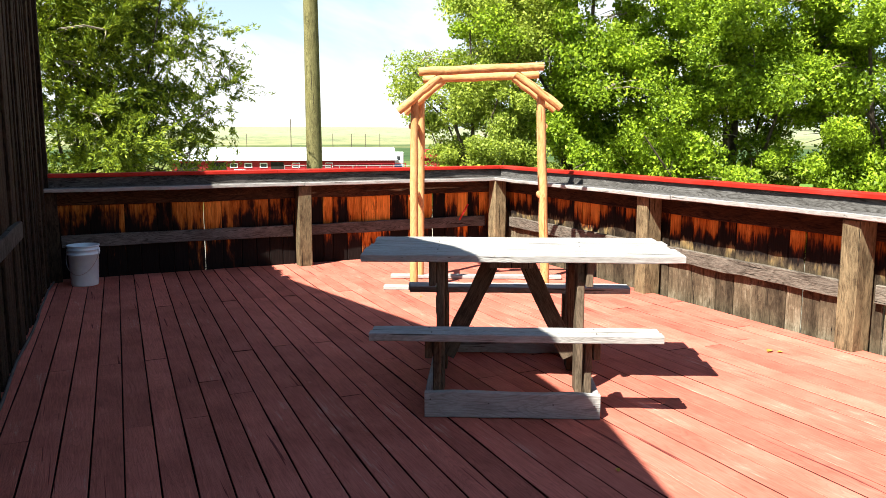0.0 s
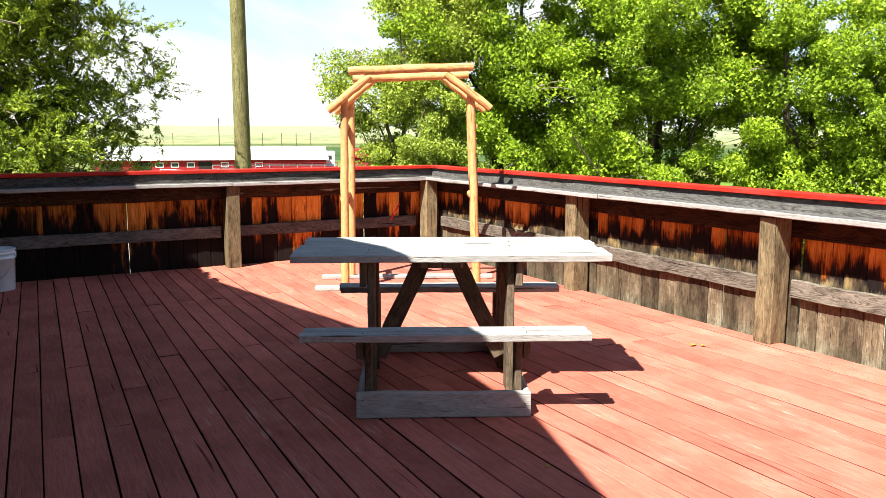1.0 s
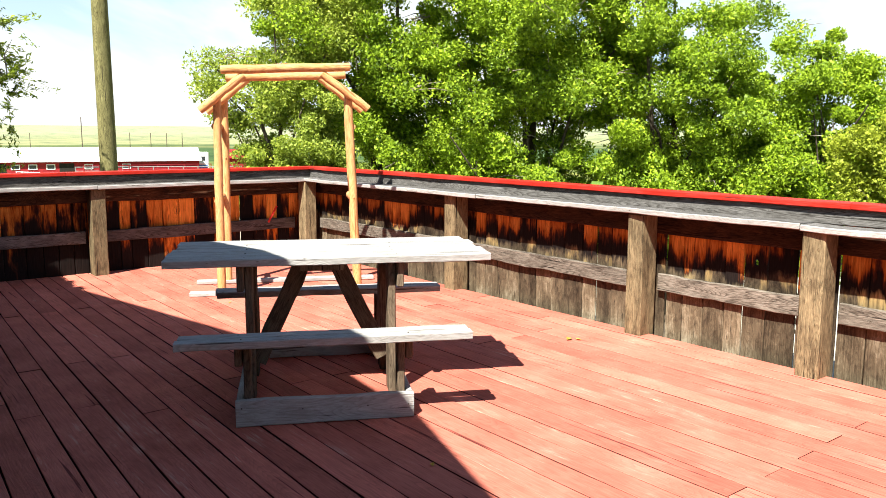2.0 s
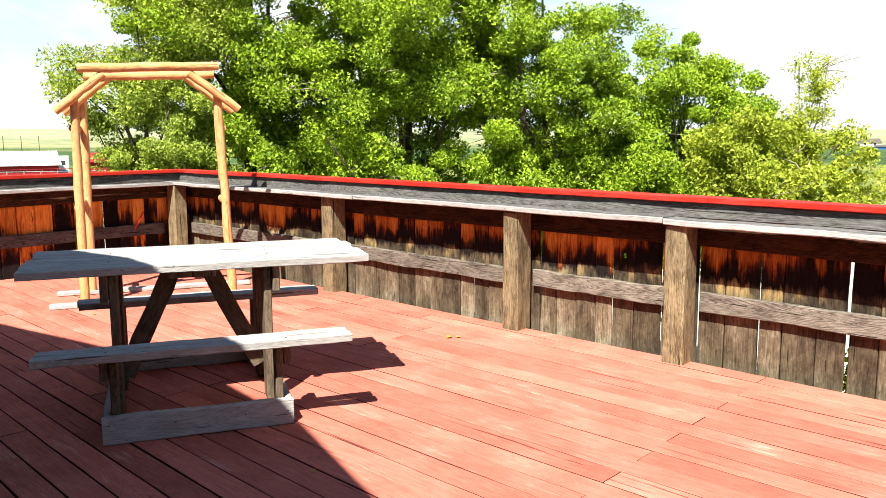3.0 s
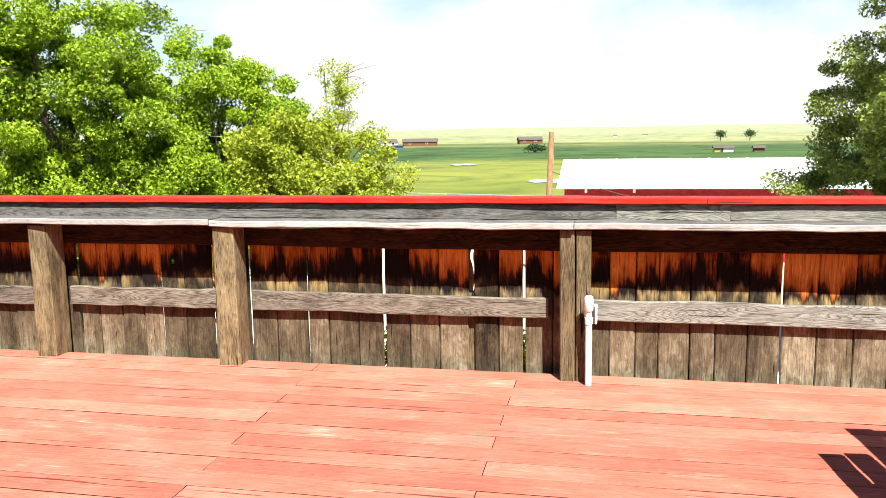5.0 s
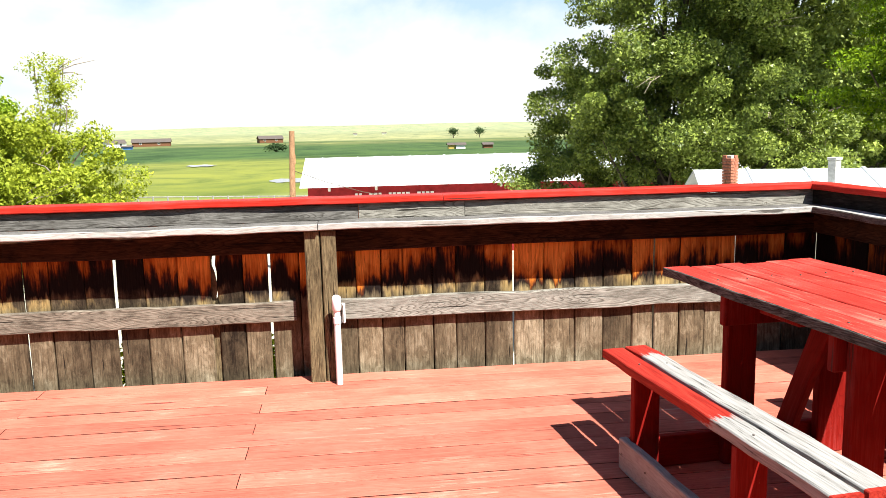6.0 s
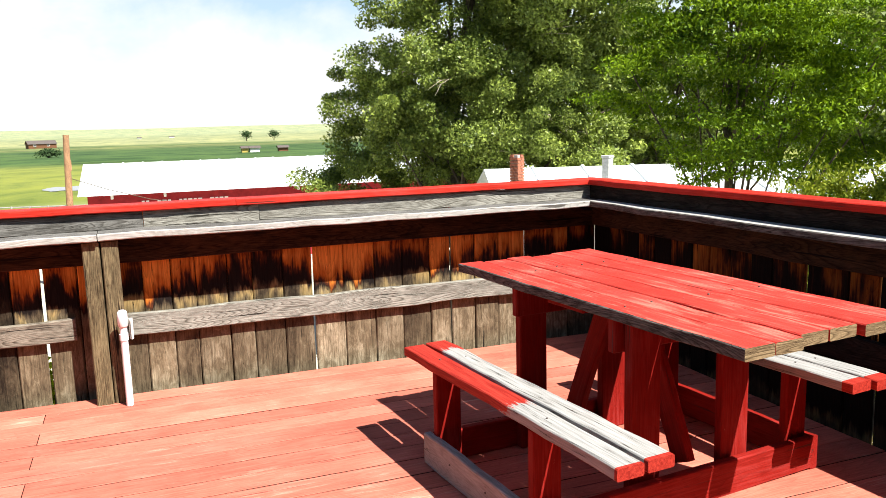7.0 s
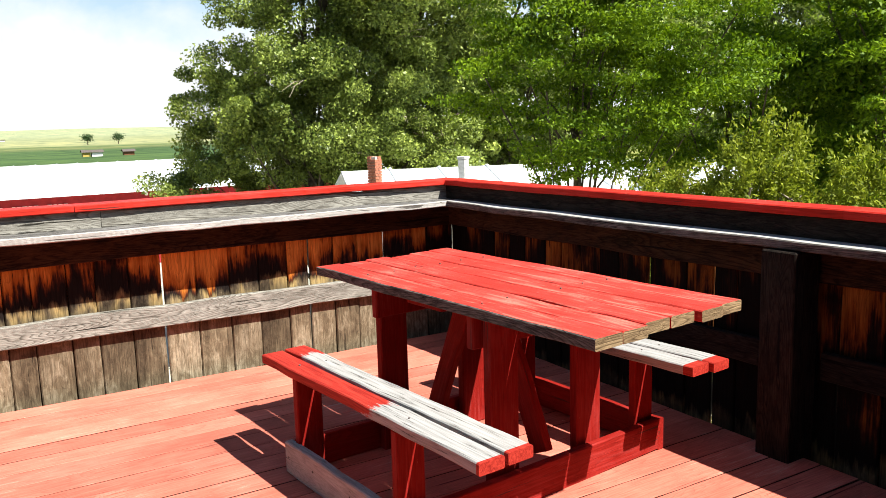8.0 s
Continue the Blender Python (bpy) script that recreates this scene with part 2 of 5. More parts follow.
    grit = ramp(n, [(0.36, (0.6, 0.58, 0.56)), (0.5, (1, 1, 1)), (0.64, (1.25, 1.25, 1.25))])
    l.new(fine, grit.inputs["Fac"])
    col = mix_color(n, l, 0.8, col, grit.outputs["Color"], "MULTIPLY")
    holes = ramp(n, [(0.022, (0.12, 0.10, 0.08)), (0.05, (0.75, 0.72, 0.7)), (0.08, (1, 1, 1))])
    l.new(knot, holes.inputs["Fac"])
    col = mix_color(n, l, 0.9, col, holes.outputs["Color"], "MULTIPLY")
    cr = ramp(n, [(0.31, (0, 0, 0)), (0.345, (1, 1, 1))])
    l.new(teeth, cr.inputs["Fac"])
    col = mix_color(n, l, cr.outputs["Color"], (0.015, 0.010, 0.008), col)
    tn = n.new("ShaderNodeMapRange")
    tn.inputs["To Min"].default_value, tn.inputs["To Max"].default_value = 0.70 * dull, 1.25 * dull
    l.new(rnd, tn.inputs["Value"])
    hsv = n.new("ShaderNodeHueSaturation")
    l.new(tn.outputs[0], hsv.inputs["Value"])
    l.new(col, hsv.inputs["Color"])
    l.new(hsv.outputs["Color"], b.inputs["Base Color"])
    bump(n, l, b, math_node(n, l, "ADD", math_node(n, l, "ADD", fine, cr.outputs["Color"]), math_node(n, l, "MULTIPLY", mottle, 0.8)), 0.6, 0.005)
    return m


def leafy(name, dark, light, gloss=0.55, through_light=0.4):
    m, n, l, b = material(name, gloss)
    b.inputs["Specular IOR Level"].default_value = 0.22
    geo = n.new("ShaderNodeNewGeometry")
    co = n.new("ShaderNodeTexCoord")
    c = ramp(n, [(0.0, dark), (0.6, tuple((p + q) / 2 for p, q in zip(dark, light))), (1.0, light)])
    cloud = noise_at(n, l, co.outputs["Object"], (0.7, 0.7, 0.7), 1.0, 3)
    l.new(math_node(n, l, "ADD", math_node(n, l, "MULTIPLY", geo.outputs["Random Per Island"], 0.65),
                    math_node(n, l, "MULTIPLY", math_node(n, l, "SUBTRACT", cloud, 0.3), 0.8)), c.inputs["Fac"])
    l.new(c.outputs["Color"], b.inputs["Base Color"])
    t, mx = n.new("ShaderNodeBsdfTranslucent"), n.new("ShaderNodeMixShader")
    glow = mix_color(n, l, 1.0, c.outputs["Color"], (1.0, 1.0, 0.55), "MULTIPLY")
    l.new(glow, t.inputs["Color"])
    mx.inputs["Fac"].default_value = through_light
    l.new(b.outputs[0], mx.inputs[1])
    l.new(t.outputs[0], mx.inputs[2])
    l.new(mx.outputs[0], n["Material Output"].inputs["Surface"])
    return m


def plain(name, color, rough=0.6, metal=0.0, vary=0.12, scale=6.0, bumps=0.0):
    m, n, l, b = material(name, rough, metal)
    co = n.new("ShaderNodeTexCoord")
    f = noise_at(n, l, co.outputs["Object"], (1, 1, 1), scale, 6, 0.65)
    c = ramp(n, [(0.3, tuple(v * (1 - vary * 1.6) for v in color)), (0.7, tuple(min(1, v * (1 + vary)) for v in color))])
    l.new(f, c.inputs["Fac"])
    l.new(c.outputs["Color"], b.inputs["Base Color"])
    if bumps:
        bump(n, l, b, f, bumps, 0.01)
    return m


GREY_X = wood("weathered_grey_wood_x", 0, (0.45, 0.44, 0.415), (0.31, 0.295, 0.265), (0.10, 0.09, 0.08), vary=0.12, contrast=0.3)
GREY_Y = wood("weathered_grey_wood_y", 1, (0.45, 0.44, 0.415), (0.31, 0.295, 0.265), (0.10, 0.09, 0.08), vary=0.12, contrast=0.3)
BROWN_X = wood("weathered_brown_wood_x", 0, (0.29, 0.25, 0.20), (0.085, 0.068, 0.052), (0.025, 0.02, 0.016))
BROWN_Z = wood("weathered_brown_wood_z", 2, (0.32, 0.245, 0.135), (0.085, 0.060, 0.033), (0.02, 0.015, 0.01), deep=0.8, contrast=0.4)
DARK_X = wood("dark_stained_wood_x", 0, (0.085, 0.042, 0.022), (0.016, 0.010, 0.007), (0.01, 0.007, 0.006))
SLATE_X = wood("weathered_slate_wood_x", 0, (0.17, 0.162, 0.15), (0.06, 0.056, 0.05), (0.03, 0.026, 0.022))
CHAR_X = wood("black_stained_wood_x", 0, (0.17, 0.155, 0.14), (0.035, 0.03, 0.027), (0.012, 0.01, 0.009))
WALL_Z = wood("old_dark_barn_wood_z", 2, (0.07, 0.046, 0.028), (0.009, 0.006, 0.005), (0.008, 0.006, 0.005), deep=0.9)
# end fence rails and post: colour taken near black to stand for deep shade
SHADE_X = wood("shade_darkened_wood_x", 0, (0.035, 0.028, 0.022), (0.008, 0.006, 0.005), (0.005, 0.004, 0.004))
SHADE_Z = wood("shade_darkened_wood_z", 2, (0.030, 0.022, 0.016), (0.007, 0.005, 0.004), (0.005, 0.004, 0.004))
PALE_X = wood("newer_grey_wood_x", 0, (0.34, 0.325, 0.285), (0.15, 0.14, 0.118), (0.03, 0.027, 0.022), vary=0.15)
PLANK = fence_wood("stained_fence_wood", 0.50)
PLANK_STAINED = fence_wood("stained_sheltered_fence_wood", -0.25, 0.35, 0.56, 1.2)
# black stain, with the low dull value painting in the end fence's shade
PLANK_SHADED = fence_wood("shade_darkened_fence_wood", 0.02, 0.30, 0.82, 0.36)
END_GRAIN = wood("bare_end_grain", 1, (0.29, 0.20, 0.11), (0.12, 0.075, 0.04), (0.10, 0.06, 0.035), grain=1.4)
LEDGE_X = wood("weathered_ledge_wood_x", 0, (0.22, 0.212, 0.20), (0.08, 0.076, 0.07), (0.028, 0.025, 0.022), vary=0.2)
DECK = painted("deck_paint_red", 1, (0.52, 0.152, 0.104), (0.68, 0.41, 0.31), 0.39, rough=0.7, vary=0.20, dirt=(0.13, 0.03, 0.026), gloss=0.03, wide_wear=0.30)
RED_X = painted("table_paint_red", 0, (0.45, 0.040, 0.029), (0.62, 0.22, 0.16), 0.44, rough=0.6, vary=0.14, dirt=(0.10, 0.010, 0.008), wide_wear=0.15)
# copy of the table red, darkened for the shade under the top
RED_SHADED_Z = painted("table_paint_red_shaded_z", 2, (0.21, 0.010, 0.007), (0.40, 0.2, 0.13), 0.28, rough=0.6, vary=0.10)
CAP_X = painted("rail_paint_red", 0, (0.46, 0.028, 0.018), (0.45, 0.22, 0.15), 0.26, rough=0.42, vary=0.08)
LOG_Z = wood("peeled_log_wood", 2, (0.72, 0.42, 0.185), (0.50, 0.24, 0.085), (0.30, 0.13, 0.05), rough=0.6, vary=0.10, grain=0.7, deep=0.25, contrast=0.4)
POLE_Z = wood("treated_pole_wood", 2, (0.22, 0.20, 0.085), (0.10, 0.09, 0.035), (0.03, 0.025, 0.015))
POLE2_Z = wood("orange_pole_wood", 2, (0.50, 0.29, 0.16), (0.28, 0.16, 0.09), (0.1, 0.06, 0.04))
BARK = plain("bark", (0.12, 0.095, 0.07), 0.9, 0, 0.4, 9, 0.6)
TWIG = plain("pale_twig", (0.30, 0.25, 0.19), 0.9, 0, 0.3, 9)
LEAF_COTTON = leafy("cottonwood_leaf", (0.045, 0.105, 0.006), (0.51, 0.68, 0.04), 0.5, 0.32)
LEAF_LIGHT = leafy("young_willow_leaf", (0.19, 0.25, 0.02), (0.58, 0.63, 0.07))
LEAF_DARK = leafy("dark_feathery_leaf", (0.030, 0.080, 0.009), (0.44, 0.52, 0.035), 0.5, 0.24)
LEAF_PALE = leafy("pale_cottonwood_leaf", (0.10, 0.165, 0.02), (0.58, 0.66, 0.10))
LEAF_OLIVE = leafy("caragana_leaf", (0.09, 0.14, 0.010), (0.44, 0.48, 0.05))
LEAF_SILVER = leafy("silver_poplar_leaf", (0.03, 0.062, 0.008), (0.42, 0.50, 0.10), 0.4, 0.2)
LEAF_LOCUST = leafy("honey_locust_leaf", (0.03, 0.085, 0.004), (0.31, 0.45, 0.012))
WHITE_METAL = plain("white_metal_roof", (0.80, 0.82, 0.84), 0.4, 0.0, 0.04, 2)
BARN_RED = plain("barn_red_paint", (0.30, 0.025, 0.03), 0.7, 0, 0.2, 3)
WHITE_PAINT = plain("white_paint", (0.80, 0.79, 0.76), 0.6, 0, 0.06, 8)
BUCKET_PLASTIC = plain("white_bucket_plastic", (0.78, 0.90, 0.99), 0.38, 0, 0.07, 9)
PVC = plain("white_pvc", (0.84, 0.84, 0.85), 0.6, 0, 0.05, 14)
STEEL = plain("galvanised_wire", (0.45, 0.45, 0.46), 0.4, 0.9, 0.1, 20)
BRICK = plain("chimney_brick", (0.42, 0.16, 0.10), 0.85, 0, 0.3, 30, 0.4)
MORTAR = plain("mortar", (0.5, 0.47, 0.43), 0.9, 0, 0.2, 40)
CONCRETE = plain("pale_concrete", (0.55, 0.54, 0.51), 0.85, 0, 0.2, 12)
CABIN = plain("brown_log_siding", (0.16, 0.075, 0.04), 0.8, 0, 0.25, 3)
SHINGLE = plain("dark_shingle", (0.12, 0.10, 0.09), 0.9, 0, 0.25, 4)
GLASS_DARK = plain("dark_window_glass", (0.03, 0.035, 0.04), 0.08, 0, 0.1, 2)
WATER = plain("pond_water", (0.10, 0.13, 0.15), 0.04, 0, 0.1, 0.2)
# near-black colour that stands for unlit space
DARK_GAP = plain("shadowed_interior", (0.03, 0.026, 0.022), 0.9, 0, 0.3, 2)
PIPE_RAIL = plain("grey_pipe_rail", (0.33, 0.32, 0.31), 0.6, 0.3, 0.2, 5)
BLUE_PAINT = plain("blue_paint", (0.05, 0.16, 0.45), 0.5, 0, 0.1, 4)
YELLOW_PAINT = plain("yellow_paint", (0.40, 0.30, 0.08), 0.6, 0, 0.1, 4)
GAP_DIRT = plain("dirty_board_edge", (0.07, 0.018, 0.014), 0.9, 0, 0.3, 20)
GREEN_ROOF = plain("mossy_green_roof", (0.10, 0.17, 0.03), 0.9, 0, 0.3, 30, 0.3)
DEAD_LEAF = plain("dry_leaf", (0.50, 0.30, 0.05), 0.7, 0, 0.25, 60)


# ---- building helpers ----
def mesh_of(name, bm, mat):
    me = bpy.data.meshes.new(name)
    bm.to_mesh(me)
    bm.free()
    me.materials.append(mat)
    return me


def part(name, bm, mat, parent, label="", m=None):
    """One mesh object out of a bmesh or a ready mesh, under a thing or a part."""
    ob = new(name, mesh_of(name, bm, mat) if isinstance(bm, bmesh.types.BMesh) else bm)
    ob.parent = parent
    if m is not None:
        ob.matrix_basis = m
    if label:
        ob["label"] = label
    return ob


def thing(name, label, category, m=None, group="", kind=""):
    ob = new(name)
    if m is not None:
        ob.matrix_basis = m
    return tagged(ob, label, category, group, kind)


def box(x0, x1, y0, y1, z0, z1, bevel=0.004, bm=None):
    bm = bm or bmesh.new()
    made = bmesh.ops.create_cube(bm, size=1.0, matrix=Matrix.Translation(((x0 + x1) / 2, (y0 + y1) / 2, (z0 + z1) / 2))
                                 @ Matrix.Diagonal((x1 - x0, y1 - y0, z1 - z0, 1)))
    if bevel:
        edges = list({e for v in made["verts"] for e in v.link_edges})
        bmesh.ops.bevel(bm, geom=edges, offset=bevel, segments=1, affect="EDGES", profile=0.7)
    return bm


def rough_board(length, width, thick, seed, cuts=6, warp=0.003, bevel=0.005):
    """A sawn board along x, centred, with slightly wavy edges and worn arrises."""
    rng = random.Random(seed)
    bm = bmesh.new()
    rings = []
    for k in range(cuts + 1):
        x = -length / 2 + length * k / cuts
        dw, dz, dy = rng.uniform(-warp, warp), rng.uniform(-warp, warp) * 0.6, rng.uniform(-warp, warp)
        w, t, c = width / 2 + dw, thick / 2, bevel
        ring = [(-w + c, -t), (w - c, -t), (w, -t + c), (w, t - c), (w - c, t), (-w + c, t), (-w, t - c), (-w, -t + c)]
        rings.append([bm.verts.new((x, y + dy, z + dz)) for y, z in ring])
    for a, b in zip(rings, rings[1:]):
        for k in range(8):
            bm.faces.new((a[k], a[(k + 1) % 8], b[(k + 1) % 8], b[k]))
    bm.faces.new(rings[0][::-1])
    bm.faces.new(rings[-1])
    bmesh.ops.recalc_face_normals(bm, faces=bm.faces)
    return bm


def tube(points, radii, sides=10, bm=None, cap=True):
    """A tapered tube along points."""
    bm = bm or bmesh.new()
    pts = [Vector(p) for p in points]
    rings, last, q = [], None, None
    for k, p in enumerate(pts):
        way = (pts[min(k + 1, len(pts) - 1)] - pts[max(k - 1, 0)]).normalized()
        q = way.to_track_quat("Z", "Y") if q is None else last.rotation_difference(way) @ q
        last = way
        r = radii[k] if isinstance(radii, (list, tuple)) else radii
        rings.append([bm.verts.new(p + q @ Vector((r * math.cos(a), r * math.sin(a), 0))) for a in
                      (2 * math.pi * s / sides for s in range(sides))])
    for a, b in zip(rings, rings[1:]):
        for s in range(sides):
            f = bm.faces.new((a[s], a[(s + 1) % sides], b[(s + 1) % sides], b[s]))
            f.smooth = True
    if cap:
        for ring in (rings[0][::-1], rings[-1]):
            for e in bm.faces.new(ring).edges:
                e.smooth = False
    return bm


# ---- setting: ground, hills ----
GROUND = -4.5


def ground_height(x, y):
    r = math.hypot(x, y)
    a = math.atan2(x, y)
    rise = max(0.0, (r - 500) / 1500)
    hill = 19 * rise ** 1.3 * (1 + 0.22 * math.sin(3.1 * a + 0.6) + 0.10 * math.sin(9 * a + 1) + 0.05 * math.sin(23 * a))
    return GROUND + hill + (0.25 * noise.noise((x * 0.03, y * 0.03, 0)) if 20 < r < 600 else 0)


def build_ground():
    bm = bmesh.new()
    radii = [0, 6, 12, 20, 30, 45, 60, 80, 110, 150, 200, 260, 330, 420, 520, 650, 800, 1000, 1250, 1500, 1750, 2000, 2050, 4500]
    n = 160
    rings = []
    for r in radii[1:]:
        ring = []
        for k in range(n):
            a = 2 * math.pi * k / n
            x, y = r * math.sin(a), r * math.cos(a)
            z = ground_height(x, y) if r < 2040 else ground_height(2000 * math.sin(a), 2000 * math.cos(a)) - (0 if r < 2100 else 40)
            ring.append(bm.verts.new((x, y, z)))
        rings.append(ring)
    c = bm.verts.new((0, 0, GROUND))
    for k in range(n):
        bm.faces.new((c, rings[0][(k + 1) % n], rings[0][k]))
    for a, b in zip(rings, rings[1:]):
        for k in range(n):
            f = bm.faces.new((a[k], a[(k + 1) % n], b[(k + 1) % n], b[k]))
            f.smooth = True
    bmesh.ops.recalc_face_normals(bm, faces=bm.faces)
    m, n_, l, b = material("prairie_grass", 0.9)
    co = n_.new("ShaderNodeTexCoord")
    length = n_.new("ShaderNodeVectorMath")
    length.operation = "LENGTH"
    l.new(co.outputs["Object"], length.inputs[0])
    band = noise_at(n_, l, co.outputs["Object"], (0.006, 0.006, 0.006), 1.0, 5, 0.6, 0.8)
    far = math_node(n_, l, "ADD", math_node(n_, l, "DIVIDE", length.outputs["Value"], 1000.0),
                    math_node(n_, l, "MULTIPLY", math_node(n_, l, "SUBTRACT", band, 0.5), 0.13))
    # field colours by distance; the last stops also paint in haze on the hills
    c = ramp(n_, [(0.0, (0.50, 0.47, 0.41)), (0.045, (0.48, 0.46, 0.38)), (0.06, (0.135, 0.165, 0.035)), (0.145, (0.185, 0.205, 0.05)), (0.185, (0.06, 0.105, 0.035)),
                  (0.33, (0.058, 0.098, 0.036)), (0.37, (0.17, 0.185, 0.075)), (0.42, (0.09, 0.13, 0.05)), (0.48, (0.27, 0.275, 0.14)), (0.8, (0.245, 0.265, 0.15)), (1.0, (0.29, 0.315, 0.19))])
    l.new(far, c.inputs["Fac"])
    patch = noise_at(n_, l, co.outputs["Object"], (0.05, 0.05, 0.05), 1.0, 8, 0.72, 0.8)
    pr = ramp(n_, [(0.38, (0.45, 0.54, 0.5)), (0.5, (0.95, 0.95, 0.9)), (0.62, (1.3, 1.2, 0.98))])
    l.new(patch, pr.inputs["Fac"])
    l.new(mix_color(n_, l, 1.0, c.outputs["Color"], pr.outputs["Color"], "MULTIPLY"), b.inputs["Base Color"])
    bump(n_, l, b, noise_at(n_, l, co.outputs["Object"], (3, 3, 3), 1.0, 5), 0.5, 0.1)
    ob = new("ground", mesh_of("ground", bm, m))
    tagged(ob, "green and pale gold prairie grass, low hills paled for haze", "ground", kind="structure")


build_ground()


# ---- setting: the old barn wall beside the deck, its roof ----
WALL_M = pose(-0.35, 0.0, 0, 0, 0, -2.67)
wall = tagged(new("wall_west"), "dark weathered vertical plank wall of an old building", "wall", kind="structure")
wall.matrix_basis = WALL_M
part("wall_core", box(-0.22, -0.03, -6.0, 8.74, -4.5, 3.35, 0), DARK_GAP, wall)
rng = random.Random(5)
y = -6.0
plank_meshes = []
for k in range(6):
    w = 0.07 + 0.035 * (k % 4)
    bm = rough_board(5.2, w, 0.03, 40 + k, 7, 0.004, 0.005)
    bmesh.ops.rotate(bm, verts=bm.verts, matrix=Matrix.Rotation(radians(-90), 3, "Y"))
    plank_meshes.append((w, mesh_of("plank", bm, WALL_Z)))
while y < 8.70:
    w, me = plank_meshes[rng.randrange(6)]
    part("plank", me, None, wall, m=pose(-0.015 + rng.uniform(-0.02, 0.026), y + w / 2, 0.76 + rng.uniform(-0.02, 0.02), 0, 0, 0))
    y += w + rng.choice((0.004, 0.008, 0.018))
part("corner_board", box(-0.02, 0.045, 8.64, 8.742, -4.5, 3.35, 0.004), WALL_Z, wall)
bm = rough_board(2.6, 0.12, 0.04, 77)
bmesh.ops.rotate(bm, verts=bm.verts, matrix=Matrix.Rotation(radians(90), 3, "Z"))
part("nailer", bm, CHAR_X, wall, m=pose(0.035, 4.85, 0.80, 0, 90, 0))
roof = tagged(new("roof_eave"), "low roof overhang of the old building", "roof", kind="structure")
bm = bmesh.new()
# the eave runs out to a blunt point over the deck; its edge is given by where its shade falls on the boards
EAVE = 3.2
shade = [(1.86, -4.95), (1.88, 0.66), (2.42, 2.34), (2.70, 3.15), (2.76, 3.70), (2.85, 4.40), (2.60, 5.79), (2.02, 8.86), (1.82, 9.96)]
edge = [(-4.0, -6.0, EAVE + 1.2)] + [(x - 0.68 * EAVE, y - 0.35 * EAVE, EAVE) for x, y in shade] + [(-4.0, 8.9, EAVE + 1.2)]
low = [bm.verts.new(p) for p in edge]
top = [bm.verts.new((v.co.x, v.co.y, v.co.z + 0.05)) for v in low]
bm.faces.new(low[::-1])
bm.faces.new(top)
for k in range(len(low)):
    q = (k + 1) % len(low)
    bm.faces.new((low[k], low[q], top[q], top[k]))
part("sheathing", bm, BROWN_X, roof)
wall_back = tagged(new("wall_back", mesh_of("wall_back", box(-4.0, -0.6, 8.55, 8.73, -4.5, 3.3, 0), WALL_Z)), "gable end of the old building", "wall", kind="structure")
wall_far = tagged(new("wall_far", mesh_of("wall_far", box(-4.0, -3.85, -5.98, 8.54, -4.5, 4.5, 0), WALL_Z)), "dark plank rear wall of the old building", "wall", kind="structure")
wall_south = tagged(new("wall_south", mesh_of("wall_south", box(-3.84, -0.9, -5.98, -5.8, -4.5, 3.5, 0), WALL_Z)), "dark plank end wall of the old building", "wall", kind="structure")

# a grey conduit that lies along the wall's foot
rng = random.Random(8)
pts = [(0.035 + 0.012 * math.sin(k * 1.3) + rng.uniform(-0.006, 0.006), -2.0 + k * 0.42, 0.022) for k in range(26)]
conduit = tagged(new("conduit", mesh_of("conduit", tube(pts, 0.010, 8), SHINGLE)), "grey flexible conduit lying along the foot of the wall", "conduit")
conduit.matrix_basis = WALL_M

# ---- setting: the fences ----
rng = random.Random(11)
plank_pool = {}


def plank_mesh(w, seed, mat):
    key = (round(w, 3), seed, mat.name)
    if key not in plank_pool:
        bm = rough_board(1.22, w, 0.022, seed, 8, 0.0012, 0.006)
        # along x -> z, thickness -> y, width -> x
        bmesh.ops.rotate(bm, verts=bm.verts, matrix=Matrix.Rotation(radians(-90), 3, "Y"))
        bmesh.ops.rotate(bm, verts=bm.verts, matrix=Matrix.Rotation(radians(90), 3, "Z"))
        bmesh.ops.translate(bm, verts=bm.verts, vec=(0, 0, 0.40))
        plank_pool[key] = mesh_of("plank", bm, mat)
    return plank_pool[key]


def holed_plank(w, hx, hz):
    """A plank from x = 0 to w whose knot has fallen out, leaving an oval hole through it."""
    bm = bmesh.new()
    n = 16
    lo, hi = -0.2, 1.0
    rect = [(w, 0.5), (w, hi), (w / 2, hi), (0, hi), (0, 0.5), (0, lo), (w / 2, lo), (w, lo)]
    sheets = []
    for y in (0.0, 0.022):
        ring = [bm.verts.new((hx + 0.016 * math.cos(2 * math.pi * k / n), y, hz + (0.022 + 0.004 * math.sin(k * 2.1)) * math.sin(2 * math.pi * k / n))) for k in range(n)]
        outer = []
        for k in range(n):
            a, b = rect[k // 2], rect[(k // 2 + 1) % 8]
            outer.append(bm.verts.new((a[0] + (b[0] - a[0]) * (k % 2) / 2, y, a[1] + (b[1] - a[1]) * (k % 2) / 2)))
        for k in range(n):
            q = (k + 1) % n
            bm.faces.new((ring[k], outer[k], outer[q], ring[q]))
        sheets.append((ring, outer))
    for (r0, r1) in zip(sheets[0], sheets[1]):
        for k in range(n):
            q = (k + 1) % n
            bm.faces.new((r0[k], r0[q], r1[q], r1[k]))
    bmesh.ops.recalc_face_normals(bm, faces=bm.faces)
    return mesh_of("plank", bm, PLANK)


def lying(length, depth, thick, seed, mat, cuts=10, warp=0.004):
    return mesh_of("board", rough_board(length, depth, thick, seed, cuts, warp), mat)


